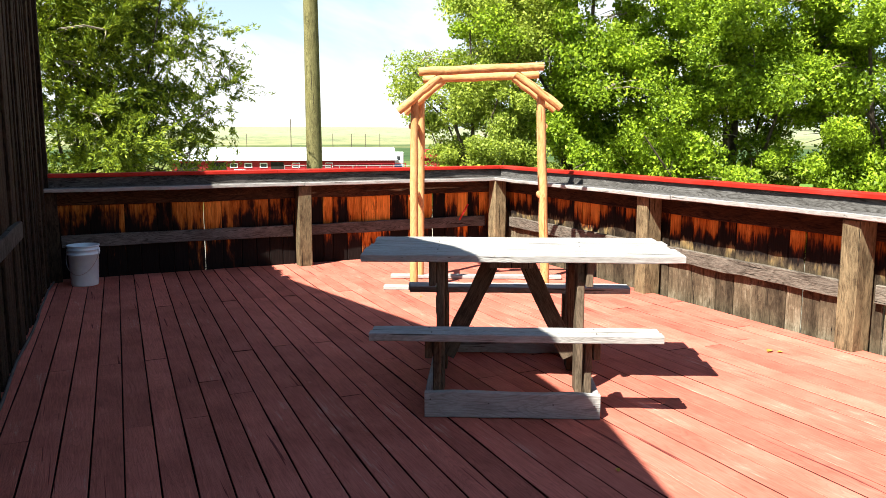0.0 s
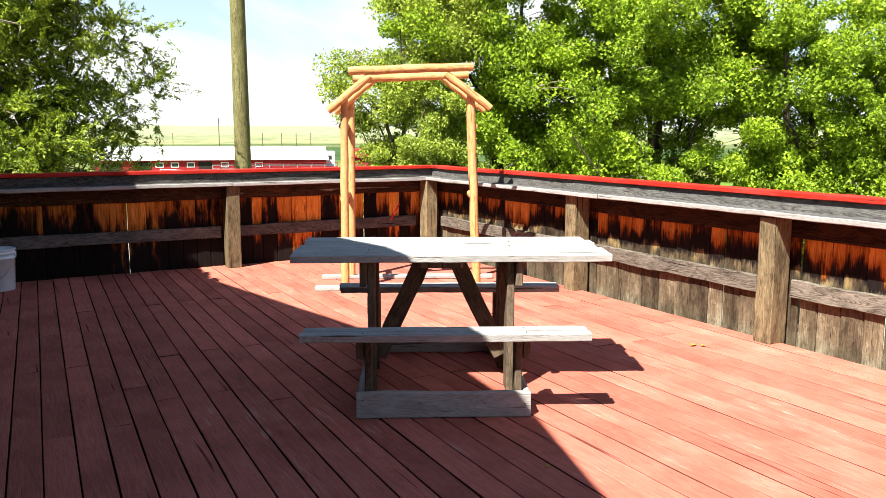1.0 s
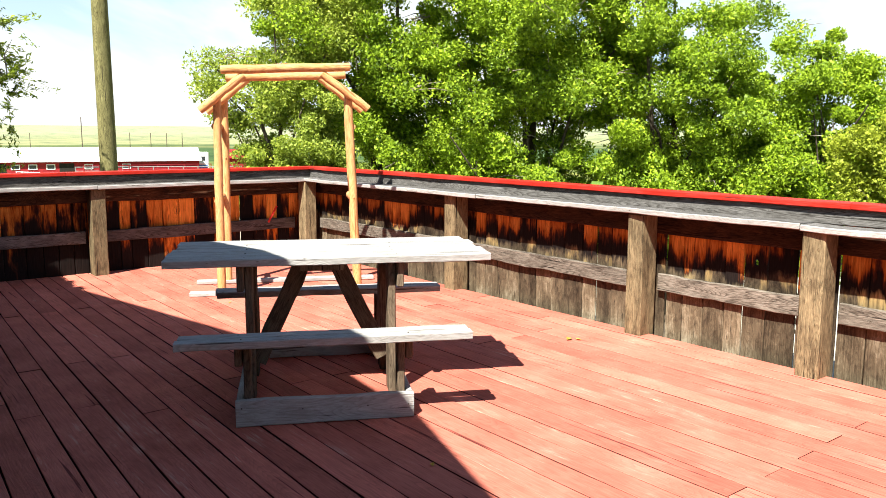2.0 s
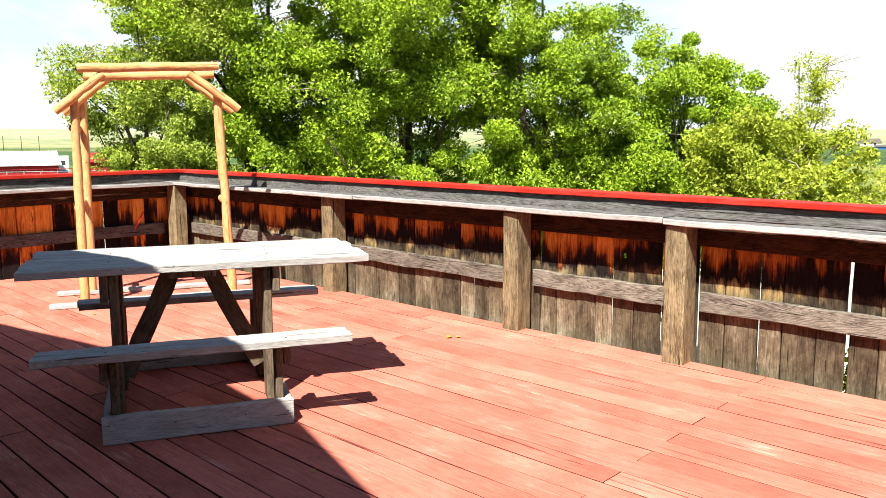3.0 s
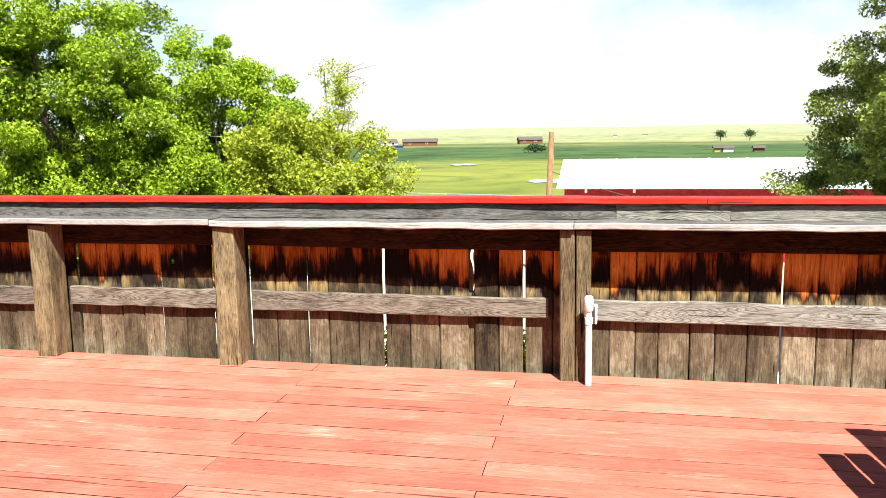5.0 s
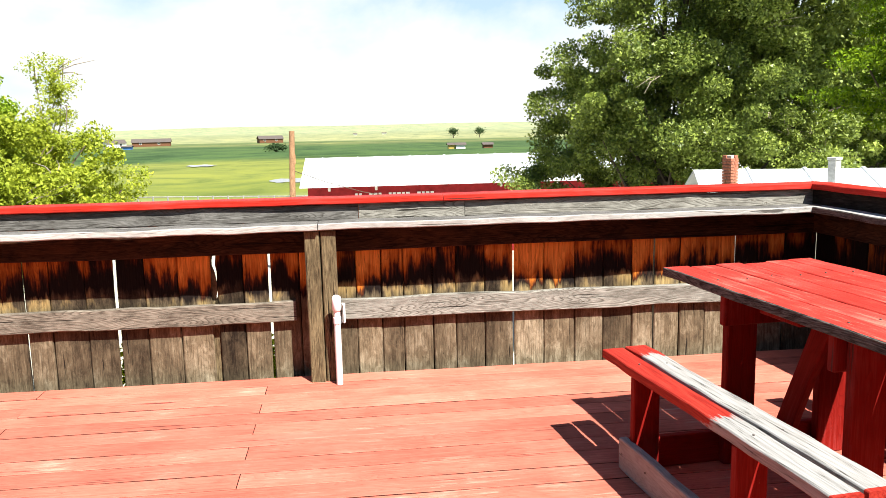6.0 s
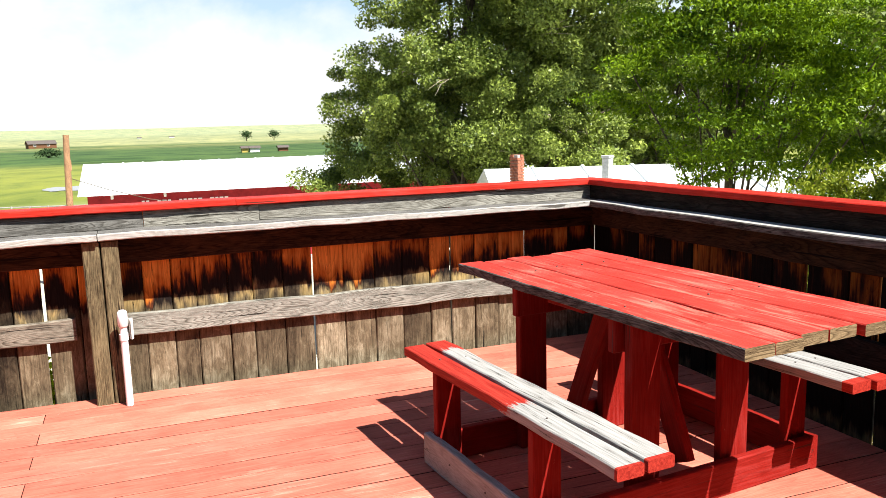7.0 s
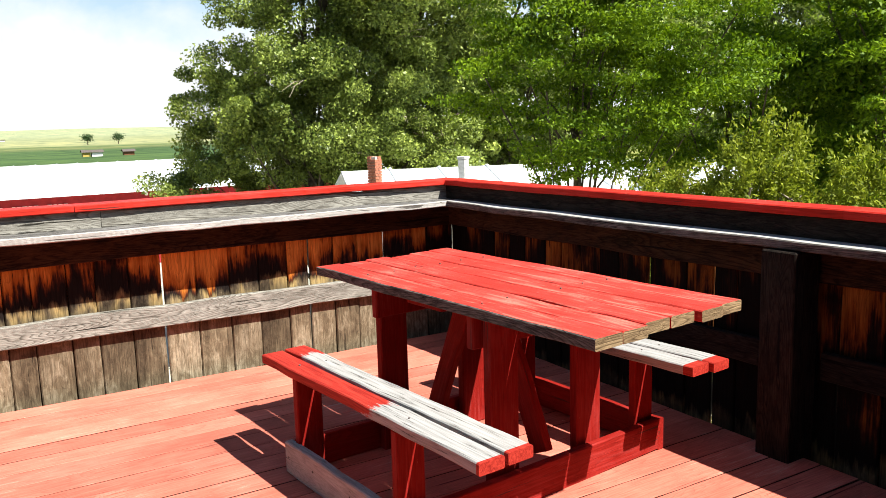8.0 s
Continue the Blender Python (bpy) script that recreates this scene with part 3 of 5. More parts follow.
def ledge_board(length, seed, mat, depth=0.185):
    """The shelf under the cap: dark weathered top, bleached front edge; a narrow one's edge is coloured dark for shade.
    """
    me = lying(length, depth, 0.038, seed, mat, 14, 0.006)
    # narrow ledge: black front colour stands for the shade on that side
    me.materials.append(GREY_X if depth > 0.15 else CHAR_X)
    for p in me.polygons:
        if abs(p.normal.y) > 0.6:
            p.material_index = 1
    return me


B_LEN = 11.80


def to_b(y):
    """Local x of the long fence, which runs from the far corner towards -y."""
    return 8.77 - y


TONGUE = mesh_of("tongue", box(-0.017, 0.017, -0.004, 0.004, -0.20, 1.0, 0), DARK_X)


def fence(m, length, edges, label, ledge_seams, rail_spans, post_at, post_kind, ledge_mat, back_mat, rail_mat, cap_seams, plank_mat, ledge_depth=0.185, back_seams=()):
    """A plank fence along local x; local y points away from the deck, 0 at the planks' inner face."""
    f = thing("fence", label, "fence", m, "fences round the deck", "structure")
    # planks between the known edges, each about a hand and a half wide
    marks = sorted(edges)
    hollow = {"mark": to_b(2.870)} if length > 10 else {}
    spans = list(zip([0.0] + [e for e, g in marks], [e for e, g in marks] + [length], [g for e, g in marks] + [0.003]))
    for a, b, gap in spans:
        room = b - a
        if hollow and abs(a - hollow["mark"]) < 1e-6:
            part("plank", holed_plank(room - gap, 0.083, 0.619), None, f, m=pose(a, 0.014, 0))
            continue
        count = max(1, round(room / 0.165))
        raw = [rng.uniform(0.75, 1.25) for _ in range(count)]
        x = a
        for k, r in enumerate(raw):
            w = room * r / sum(raw)
            g = gap if k == count - 1 else rng.choice((0.004, 0.005, 0.006))
            width = w - g
            if k < count - 1:
                part("tongue", TONGUE, None, f, m=pose(x + w - g / 2, 0.042, 0))
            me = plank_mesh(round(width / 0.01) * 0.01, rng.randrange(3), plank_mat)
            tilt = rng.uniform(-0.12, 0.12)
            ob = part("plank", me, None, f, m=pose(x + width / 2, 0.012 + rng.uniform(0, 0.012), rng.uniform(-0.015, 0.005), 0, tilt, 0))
            ob.scale.x = width / (round(width / 0.01) * 0.01)
            x += w
    for k, (a, b) in enumerate(rail_spans):
        part("mid_rail", lying(b - a, 0.125, 0.038, 300 + k + int(length * 7), PALE_X if length > 10 and k == 4 else rail_mat), None, f, m=pose((a + b) / 2, -0.022, 0.383 + rng.uniform(-0.006, 0.006), 90, rng.uniform(-0.2, 0.2), 0))
    part("top_rail", lying(length - 0.02, 0.14, 0.03, 321, DARK_X, 16), None, f, "blackened upper rail", m=pose(length / 2, -0.018, 0.812, 90, 0, 0))
    ends = [0.01] + list(back_seams) + [length - 0.01]
    for k, (a, b) in enumerate(zip(ends, ends[1:])):
        part("back_board", lying(b - a - 0.003, 0.10, 0.038, 331 + k, PALE_X if k else back_mat, 16), None, f, m=pose((a + b) / 2, -0.058, 0.975, 90, 0, 0))
    for k, (a, b) in enumerate(zip([0.0] + ledge_seams, ledge_seams + [length])):
        part("ledge", ledge_board(b - a - 0.004, 341 + k, ledge_mat, ledge_depth), None, f, "grey weathered ledge board",
             m=pose((a + b) / 2, -0.0725 - ledge_depth / 2 + rng.uniform(-0.004, 0.004), 0.911 + rng.uniform(-0.003, 0.003), 0, rng.uniform(-0.12, 0.12), 0))
    for k, (a, b) in enumerate(zip([0.0] + cap_seams, cap_seams + [length])):
        part("cap", lying(b - a - 0.003, 0.15, 0.038, 361 + k, CAP_X, 14, 0.003), None, f, "glossy red painted cap board", m=pose((a + b) / 2, -0.03, 1.044, 0, 0, 0))
    for x, w, d, y0, *own in post_at:
        bm = bmesh.new()
        box(-w / 2, w / 2, -d / 2, d / 2, -0.02, 0.888, 0.006, bm)
        part("post", bm, own[0] if own else post_kind, f, m=pose(x, y0 + d / 2, 0, 0, rng.uniform(-0.4, 0.4), rng.uniform(-2, 2)))
    return f


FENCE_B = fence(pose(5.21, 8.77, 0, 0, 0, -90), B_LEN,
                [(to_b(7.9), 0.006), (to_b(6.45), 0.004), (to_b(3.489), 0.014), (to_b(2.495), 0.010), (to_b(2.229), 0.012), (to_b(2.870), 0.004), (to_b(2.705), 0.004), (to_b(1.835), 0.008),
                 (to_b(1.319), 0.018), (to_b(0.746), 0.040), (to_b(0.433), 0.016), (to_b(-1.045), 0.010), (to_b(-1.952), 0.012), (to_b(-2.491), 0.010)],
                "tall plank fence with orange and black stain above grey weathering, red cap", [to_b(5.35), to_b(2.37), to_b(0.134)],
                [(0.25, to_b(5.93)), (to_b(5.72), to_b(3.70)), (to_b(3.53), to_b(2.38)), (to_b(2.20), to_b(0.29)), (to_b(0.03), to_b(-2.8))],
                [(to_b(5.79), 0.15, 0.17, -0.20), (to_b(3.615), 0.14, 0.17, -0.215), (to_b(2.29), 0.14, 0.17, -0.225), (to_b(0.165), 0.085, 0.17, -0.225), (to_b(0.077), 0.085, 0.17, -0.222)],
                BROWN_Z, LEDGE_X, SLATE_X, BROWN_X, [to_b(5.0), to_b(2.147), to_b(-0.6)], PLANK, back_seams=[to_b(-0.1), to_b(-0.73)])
# the ragged slit beside the split plank closes below the middle rail


def splinter(x, side, seed):
    """A strip with one torn wavy edge, behind the slit."""
    rg = random.Random(seed)
    bm = bmesh.new()
    n = 14
    rows = []
    for k in range(n + 1):
        z = 0.36 + 0.44 * k / n
        wave = 0.011 * math.sin(z * 24 + 0.8) + rg.uniform(-0.003, 0.003)
        close = max(0.0, (0.55 - z) * 0.12)
        edge_x = x + wave + side * (0.009 - close)
        rows.append([bm.verts.new((edge_x, y, z)) for y in (0.026, 0.036)] + [bm.verts.new((x + side * 0.05, y, z)) for y in (0.036, 0.026)])
    for p, q in zip(rows, rows[1:]):
        for k in range(4):
            bm.faces.new((p[k], p[(k + 1) % 4], q[(k + 1) % 4], q[k]))
    bm.faces.new(rows[0][::-1])
    bm.faces.new(rows[-1])
    bmesh.ops.recalc_face_normals(bm, faces=bm.faces)
    return bm


for side in (-1, 1):
    part("sliver", splinter(to_b(0.746) - 0.008, side, 95 + side), BROWN_Z, FENCE_B)
part("sliver", box(to_b(0.746) - 0.055, to_b(0.746) + 0.018, 0.026, 0.040, -0.2, 0.36, 0.003), BROWN_Z, FENCE_B)
# the last post borrows the barn wall's dark wood to paint in its shade
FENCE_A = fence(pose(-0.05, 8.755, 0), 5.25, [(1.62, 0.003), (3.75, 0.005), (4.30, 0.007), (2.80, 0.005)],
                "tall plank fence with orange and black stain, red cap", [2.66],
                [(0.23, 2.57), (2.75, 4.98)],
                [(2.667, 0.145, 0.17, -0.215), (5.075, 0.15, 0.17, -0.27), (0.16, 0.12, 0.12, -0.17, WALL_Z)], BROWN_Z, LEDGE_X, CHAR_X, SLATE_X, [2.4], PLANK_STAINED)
# its ledge takes the paler grey so that the sunlit strip comes out bright
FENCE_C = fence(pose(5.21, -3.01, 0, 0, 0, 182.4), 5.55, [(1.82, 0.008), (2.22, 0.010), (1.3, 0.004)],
                "tall plank fence, black stain deepened in colour for shade, red cap", [3.6],
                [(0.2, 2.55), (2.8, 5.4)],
                [(2.70, 0.16, 0.17, -0.215)], SHADE_Z, GREY_X, SHADE_X, SHADE_X, [2.9], PLANK_SHADED, 0.125)


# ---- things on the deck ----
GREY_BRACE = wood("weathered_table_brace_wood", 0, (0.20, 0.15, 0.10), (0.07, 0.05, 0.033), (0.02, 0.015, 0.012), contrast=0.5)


NAIL = mesh_of("nail", tube([(0, 0, -0.004), (0, 0, 0.0018)], 0.0040, 8), SHINGLE)


def boards_table(name, label, m, top, benches, base, legs, mats, solid=False):
    """A picnic table: local x along its length. top: (x0, x1, y0, y1, z, boards); benches: rows (x0, x1, y0, y1, z, mats);
    base: (x0, x1, y0, y1, height); legs: frame places along x; solid: wide bench legs without bearers."""
    t = thing(name, label, "picnic table", m, "picnic tables")
    top_mat, upright, brace_mat, skid_front, skid_back, runner_mat, rng_seed = mats
    r = random.Random(rng_seed)
    x0, x1, y0, y1, z, n = top
    w = (y1 - y0) / n
    for k in range(n):
        a, b = x0 + r.uniform(-0.016, 0.016), x1 + r.uniform(-0.028, 0.024)
        me = mesh_of("top_board", rough_board(b - a, w - 0.009, 0.04, rng_seed * 10 + k, 12, 0.003, 0.004), top_mat)
        me.materials.append(END_GRAIN if top_mat == RED_X else GREY_Y)
        for f in list(me.polygons)[-2:]:
            f.material_index = 1
        if top_mat == RED_X:
            # the outer long edges are worn bare
            me.materials.append(CHAR_X)
            for f in me.polygons:
                if (k == n - 1 and f.normal.y > 0.6) or (k == 0 and f.normal.y < -0.6):
                    f.material_index = 2
        part("top_board", me, None, t,
             m=pose((a + b) / 2, y0 + w * (k + 0.5), z + 0.02 + r.uniform(-0.002, 0.002), r.uniform(-0.4, 0.4), 0, 0))
    for q, (a, b, c, d, zb, bench_mats) in enumerate(benches):
        wb = (d - c) / 2
        for k in range(2):
            aa, bb = a + r.uniform(-0.012, 0.012), b + r.uniform(-0.012, 0.012)
            part("bench_board", rough_board(bb - aa, wb - 0.016, 0.04, rng_seed * 20 + q * 2 + k, 12, 0.003, 0.004), bench_mats[k], t,
                 m=pose((aa + bb) / 2, c + wb * (k + 0.5), zb + 0.02 + r.uniform(-0.002, 0.002), r.uniform(-0.5, 0.5), 0, 0))
    bx0, bx1, by0, by1, bh = base
    part("skid", rough_board(bx1 - bx0, bh, 0.038, rng_seed + 3), skid_front, t, m=pose((bx0 + bx1) / 2, by0 + 0.019, bh / 2, 90, 0, 0))
    part("skid", rough_board(bx1 - bx0, bh, 0.038, rng_seed + 4), skid_back, t, m=pose((bx0 + bx1) / 2, by1 - 0.019, bh / 2, 90, 0, 0))
    ty = (y1 - y0) * 0.29
    mid = (y0 + y1) / 2
    for k, x in enumerate(legs):
        side = 1 if k else -1
        edge = bx1 - 0.019 if k else bx0 + 0.019
        length = by1 - by0 - 0.08
        part("runner", rough_board(length, bh - 0.004, 0.036, rng_seed + 5 + k), runner_mat, t, m=pose(edge, (by0 + by1) / 2, (bh - 0.004) / 2, 90, 0, 90))
        lx = edge - side * 0.042
        for s in (-1, 1):
            part("leg", box(-0.021, 0.021, -0.07, 0.07, 0, z - 0.002, 0.005), upright, t, m=pose(lx, mid + s * ty, 0.0, 0, 0, 0))
            yb = (by0 + 0.085) if s < 0 else (by1 - 0.085)
            part("bench_leg", box(-0.019, 0.019, -(0.058 if solid else 0.045), 0.058 if solid else 0.045, 0, benches[0][4] - 0.002, 0.005), upright, t, m=pose(lx, yb, 0.0, 0, 0, 0))
        part("top_bearer", box(-0.019, 0.019, y0 + 0.05 - mid, y1 - 0.05 - mid, z - 0.14, z - 0.002, 0.005), upright, t, m=pose(lx - side * 0.042 if solid else edge, mid, 0))
        for a, b in () if solid else ((by0 + 0.045, by0 + 0.21), (by1 - 0.21, by1 - 0.045)):
            part("bench_bearer", box(-0.019, 0.019, a, b, benches[0][4] - 0.12, benches[0][4] - 0.002, 0.005), upright, t, m=pose(edge + side * 0.001, 0, 0))
        # the slanting brace under the top
        bm = rough_board(0.70, 0.10, 0.038, rng_seed + 9 + k)
        xa, xb = lx - side * 0.02, (legs[0] + legs[1]) / 2 + side * 0.10
        za, zb2 = 0.14, z - 0.05
        ang = math.degrees(math.atan2(zb2 - za, xb - xa))
        long = math.hypot(zb2 - za, xb - xa)
        bmesh.ops.scale(bm, verts=bm.verts, vec=(long / 0.70, 1, 1))
        bmesh.ops.rotate(bm, verts=bm.verts, matrix=Matrix.Rotation(radians(90), 3, "X"))
        part("brace", bm, brace_mat, t, m=pose((xa + xb) / 2, mid, (za + zb2) / 2, 0, -ang, 0))
    for x in (bx0 + 0.03, bx0 + 0.33, bx1 - 0.24, bx1 - 0.03):
        for y, turn in ((by0 - 0.001, 90), (by1 + 0.001, -90)):
            part("nail", NAIL, None, t, m=pose(x, y, bh * 0.62 + r.uniform(-0.02, 0.02), turn, 0, 0))
    for a, b, c, d, zb, bench_mats in benches:
        for x in legs:
            for q in (0.25, 0.75):
                part("nail", NAIL, None, t, m=pose(x + r.uniform(-0.015, 0.015), c + (d - c) * q, zb + 0.041))
    for x in legs:
        for k in range(n):
            part("nail", NAIL, None, t, m=pose(x + r.uniform(-0.015, 0.015), y0 + w * (k + 0.5), z + 0.041))
    cx = (legs[0] + legs[1]) / 2
    part("centre_bearer", box(cx - 0.12, cx + 0.12, y0 + 0.08, y1 - 0.08, z - 0.042, z - 0.003, 0.004), upright, t)
    return t


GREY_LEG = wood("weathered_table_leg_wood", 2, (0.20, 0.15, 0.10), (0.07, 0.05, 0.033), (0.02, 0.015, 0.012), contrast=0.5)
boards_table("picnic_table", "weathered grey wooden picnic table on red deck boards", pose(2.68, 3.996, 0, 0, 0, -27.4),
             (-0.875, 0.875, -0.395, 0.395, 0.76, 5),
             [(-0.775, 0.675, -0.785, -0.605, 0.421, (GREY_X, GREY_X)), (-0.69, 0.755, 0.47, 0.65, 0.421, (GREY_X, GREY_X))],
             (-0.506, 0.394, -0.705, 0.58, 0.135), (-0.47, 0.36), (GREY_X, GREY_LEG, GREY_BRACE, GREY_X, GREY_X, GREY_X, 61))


def half_painted(name, split, flip, end=0.7325):
    """Red paint over grey wood that ends raggedly part of the way along the board."""
    m, n, l, b = material(name, 0.6)
    vec, rnd, own = shifted(n, l)
    sep = n.new("ShaderNodeSeparateXYZ")
    l.new(own, sep.inputs[0])
    fine = noise_at(n, l, vec, (5, 110, 110), 1.0, 5, 0.65, 0.5)
    ragged = noise_at(n, l, vec, (5, 26, 26), 1.0, 5, 0.7)
    grey = ramp(n, [(0.35, (0.05, 0.045, 0.04)), (0.39, (0.22, 0.213, 0.20)), (0.50, (0.31, 0.30, 0.285)), (0.64, (0.38, 0.37, 0.355))])
    l.new(fine, grey.inputs["Fac"])
    red = ramp(n, [(0.36, (0.22, 0.014, 0.01)), (0.62, (0.42, 0.038, 0.024))])
    l.new(fine, red.inputs["Fac"])
    x = math_node(n, l, "ADD", sep.outputs["X"], math_node(n, l, "MULTIPLY", math_node(n, l, "SUBTRACT", ragged, 0.5), 0.35))
    step = n.new("ShaderNodeMapRange")
    step.inputs["From Min"].default_value, step.inputs["From Max"].default_value = split - 0.012, split + 0.012
    l.new(x, step.inputs["Value"])
    # the sawn ends are painted as well
    ends = math_node(n, l, "GREATER_THAN", math_node(n, l, "ABSOLUTE", sep.outputs["X"], 0.0), end)
    fac = step.outputs[0] if not flip else math_node(n, l, "SUBTRACT", 1.0, step.outputs[0])
    fac = math_node(n, l, "MAXIMUM", fac, ends)
    l.new(mix_color(n, l, fac, grey.outputs["Color"], red.outputs["Color"]), b.inputs["Base Color"])
    bump(n, l, b, fine, 0.5, 0.004)
    return m


MOST_RED = half_painted("bench_half_red", -0.12, False)
MOST_GREY = half_painted("bench_mostly_grey", 0.60, False)
FAR_GREY = half_painted("bench_red_tipped", 0.64, False, 0.65)
# the same red again, darkened for shaded braces, skid and runners
RED_SHADED_X = painted("table_paint_red_shaded_x", 0, (0.25, 0.014, 0.010), (0.3, 0.16, 0.12), 0.30, rough=0.6)
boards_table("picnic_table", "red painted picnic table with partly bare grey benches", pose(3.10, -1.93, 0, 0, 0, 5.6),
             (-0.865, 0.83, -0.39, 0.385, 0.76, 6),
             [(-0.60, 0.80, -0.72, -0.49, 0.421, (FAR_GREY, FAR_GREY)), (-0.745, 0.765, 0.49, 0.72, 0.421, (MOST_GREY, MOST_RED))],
             (-0.33, 0.53, -0.66, 0.735, 0.14), (-0.29, 0.49), (RED_X, RED_SHADED_Z, RED_SHADED_X, RED_SHADED_X, GREY_X, RED_SHADED_X, 83), solid=True)


def log(a, b, r0, r1, parent, name="log", seed=0):
    """A peeled log between two places, slightly crooked, with knots; its grain runs along the object's z."""
    a, b = Vector(a), Vector(b)
    way = b - a
    rg = random.Random(seed)
    n = 9
    pts = [(rg.uniform(-1, 1) * 0.004, rg.uniform(-1, 1) * 0.004, way.length * k / n) for k in range(n + 1)]
    radii = [r0 + (r1 - r0) * k / n + rg.uniform(-0.0015, 0.0025) for k in range(n + 1)]
    bm = tube(pts, radii, 12)
    for _ in range(3):
        an, z = rg.uniform(0, 6.3), rg.uniform(0.15, 0.85) * way.length
        bmesh.ops.create_icosphere(bm, subdivisions=1, radius=0.007, matrix=Matrix.Translation((math.cos(an) * r0 * 0.93, math.sin(an) * r0 * 0.93, z)))
    return part(name, bm, LOG_Z, parent, m=Matrix.Translation(a) @ way.to_track_quat("Z", "Y").to_matrix().to_4x4())


arch = thing("garden_arch", "peeled orange log garden arch standing on plank feet", "arch", pose(3.18, 6.82, 0, 0, 0, -27.3))
W, D = 1.2125, 0.60
for q, y in enumerate((0.0, D)):
    for s, x in enumerate((0.0, W)):
        foot, lean = (0.03 + 0.035 * q, -0.04 + 0.035 * q) if s else (0.008, 0.022)
        log((x + foot + (0.016 if q and not s else 0.0), y, 0.035), (x + lean + (0.022 if q and not s else 0.0), y, 1.80), 0.038, 0.035, arch, "post", 100 + q * 2 + s)
    log((-0.12, y - 0.075, 1.655), (0.265, y - 0.075, 1.965), 0.036, 0.034, arch, "rafter", 110 + q)
    log((W + 0.135, y - 0.075, 1.68), (W - 0.27, y - 0.075, 1.985), 0.036, 0.034, arch, "rafter", 120 + q)
    log((0.07, y - 0.085, 2.005 - 0.03 * q), (W - 0.025, y - 0.085, 2.048 - 0.03 * q), 0.038, 0.036, arch, "ridge_log", 130 + q)
    part("foot", rough_board(1.72, 0.10, 0.035, 140 + q), GREY_X, arch, "grey plank foot", m=pose(W / 2 - 0.02, y, 0.0185, 0, 0, 0))
for x in (0.0, W):
    for z in (1.52, 0.86):
        log((x, 0.0, z), (x, D, z), 0.030, 0.030, arch, "spreader", int(z * 100))
part("rag", box(-0.006, 0.012, -0.055, -0.05, 0.68, 0.86, 0.001), CAP_X, arch, "scrap of red ribbon", m=pose(0.10, D, 0, 0, 28, 0))


def bucket():
    t = thing("bucket", "white plastic bucket with wire handle in the corner of the deck", "bucket", pose(0.37, 8.36, 0, 0, 0, -20))
    prof = [(0.0, 0.0), (0.118, 0.0), (0.124, 0.01), (0.138, 0.30), (0.148, 0.302), (0.148, 0.312), (0.139, 0.314), (0.141, 0.345),
            (0.150, 0.347), (0.150, 0.357), (0.142, 0.359), (0.144, 0.380), (0.150, 0.381), (0.150, 0.392), (0.140, 0.392), (0.120, 0.03), (0.0, 0.025)]
    bm = bmesh.new()
    n = 28
    rings = [[bm.verts.new((r * math.cos(2 * math.pi * k / n), r * math.sin(2 * math.pi * k / n), z)) for k in range(n)] if r else [bm.verts.new((0, 0, z))]
             for r, z in prof]
    for a, b in zip(rings, rings[1:]):
        for k in range(n):
            p, q = a[k % len(a)], a[(k + 1) % len(a)]
            r, s = b[(k + 1) % len(b)], b[k % len(b)]
            f = bm.faces.new([v for i, v in enumerate((p, q, r, s)) if v not in (p, q, r, s)[:i]])
            f.smooth = True
    bmesh.ops.recalc_face_normals(bm, faces=bm.faces)
    part("pail", bm, BUCKET_PLASTIC, t)
    pts = [(0.152 * math.cos(a), -0.10 * math.sin(a) - 0.07 * math.sin(a), 0.335 - 0.215 * math.sin(a)) for a in (math.pi * k / 18 for k in range(19))]
    part("handle", tube(pts, 0.0028, 6), STEEL, t, "thin wire handle")
    for s in (-1, 1):
        part("handle_lug", box(s * 0.147 - 0.008, s * 0.147 + 0.008, -0.014, 0.014, 0.322, 0.350, 0.003), BUCKET_PLASTIC, t)


bucket()


def pipe():
    t = thing("standpipe", "white plastic pipe with capped top against a fence post", "pipe", pose(4.93, 0.045, 0, 0, -5.0, 0))
    part("tube", tube([(0, 0, 0), (0, 0, 0.50)], 0.019, 14), PVC, t)
    part("cap", tube([(0, 0, 0.445), (0, 0, 0.45), (0, 0, 0.50), (0, 0, 0.525), (0, 0, 0.532)], [0.022, 0.026, 0.026, 0.024, 0.016], 14), PVC, t)
    part("collar", tube([(0, 0, 0.37), (0, 0, 0.405)], 0.0225, 14), PVC, t)
    c = thing("clip_bracket", "small white metal bracket on the end of a rail", "bracket", pose(5.145, 0.012, 0.31))
    part("plate", box(-0.006, 0.0, -0.012, 0.008, 0, 0.12, 0.002), PVC, c)
    part("tab", box(-0.02, -0.006, -0.006, 0.0, 0.0, 0.12, 0.002), PVC, c)


pipe()


def dry_leaf(x, y, turn, size, name="dry_leaf"):
    bm = bmesh.new()
    ring = [(-1, 0, 0.2), (-0.4, 0.5, 0.5), (0.4, 0.45, 0.35), (1, 0, 0.15), (0.4, -0.5, 0.5), (-0.4, -0.45, 0.3)]
    c = bm.verts.new((0, 0, 0.06 * size))
    vs = [bm.verts.new((a * size, b * size, h * size)) for a, b, h in ring]
    for k in range(6):
        bm.faces.new((c, vs[k], vs[(k + 1) % 6]))
    ob = new(name, mesh_of(name, bm, DEAD_LEAF))
    ob.matrix_basis = pose(x, y, 0.001, 0, 0, turn)
    tagged(ob, "curled dry yellow leaf lying on the red deck", "leaf", "fallen leaves")


dry_leaf(4.515, 3.786, 20, 0.035)
dry_leaf(4.56, 3.74, 110, 0.022)
dry_leaf(2.405, 2.641, 60, 0.02)
dry_leaf(3.10, 6.45, 60, 0.022)


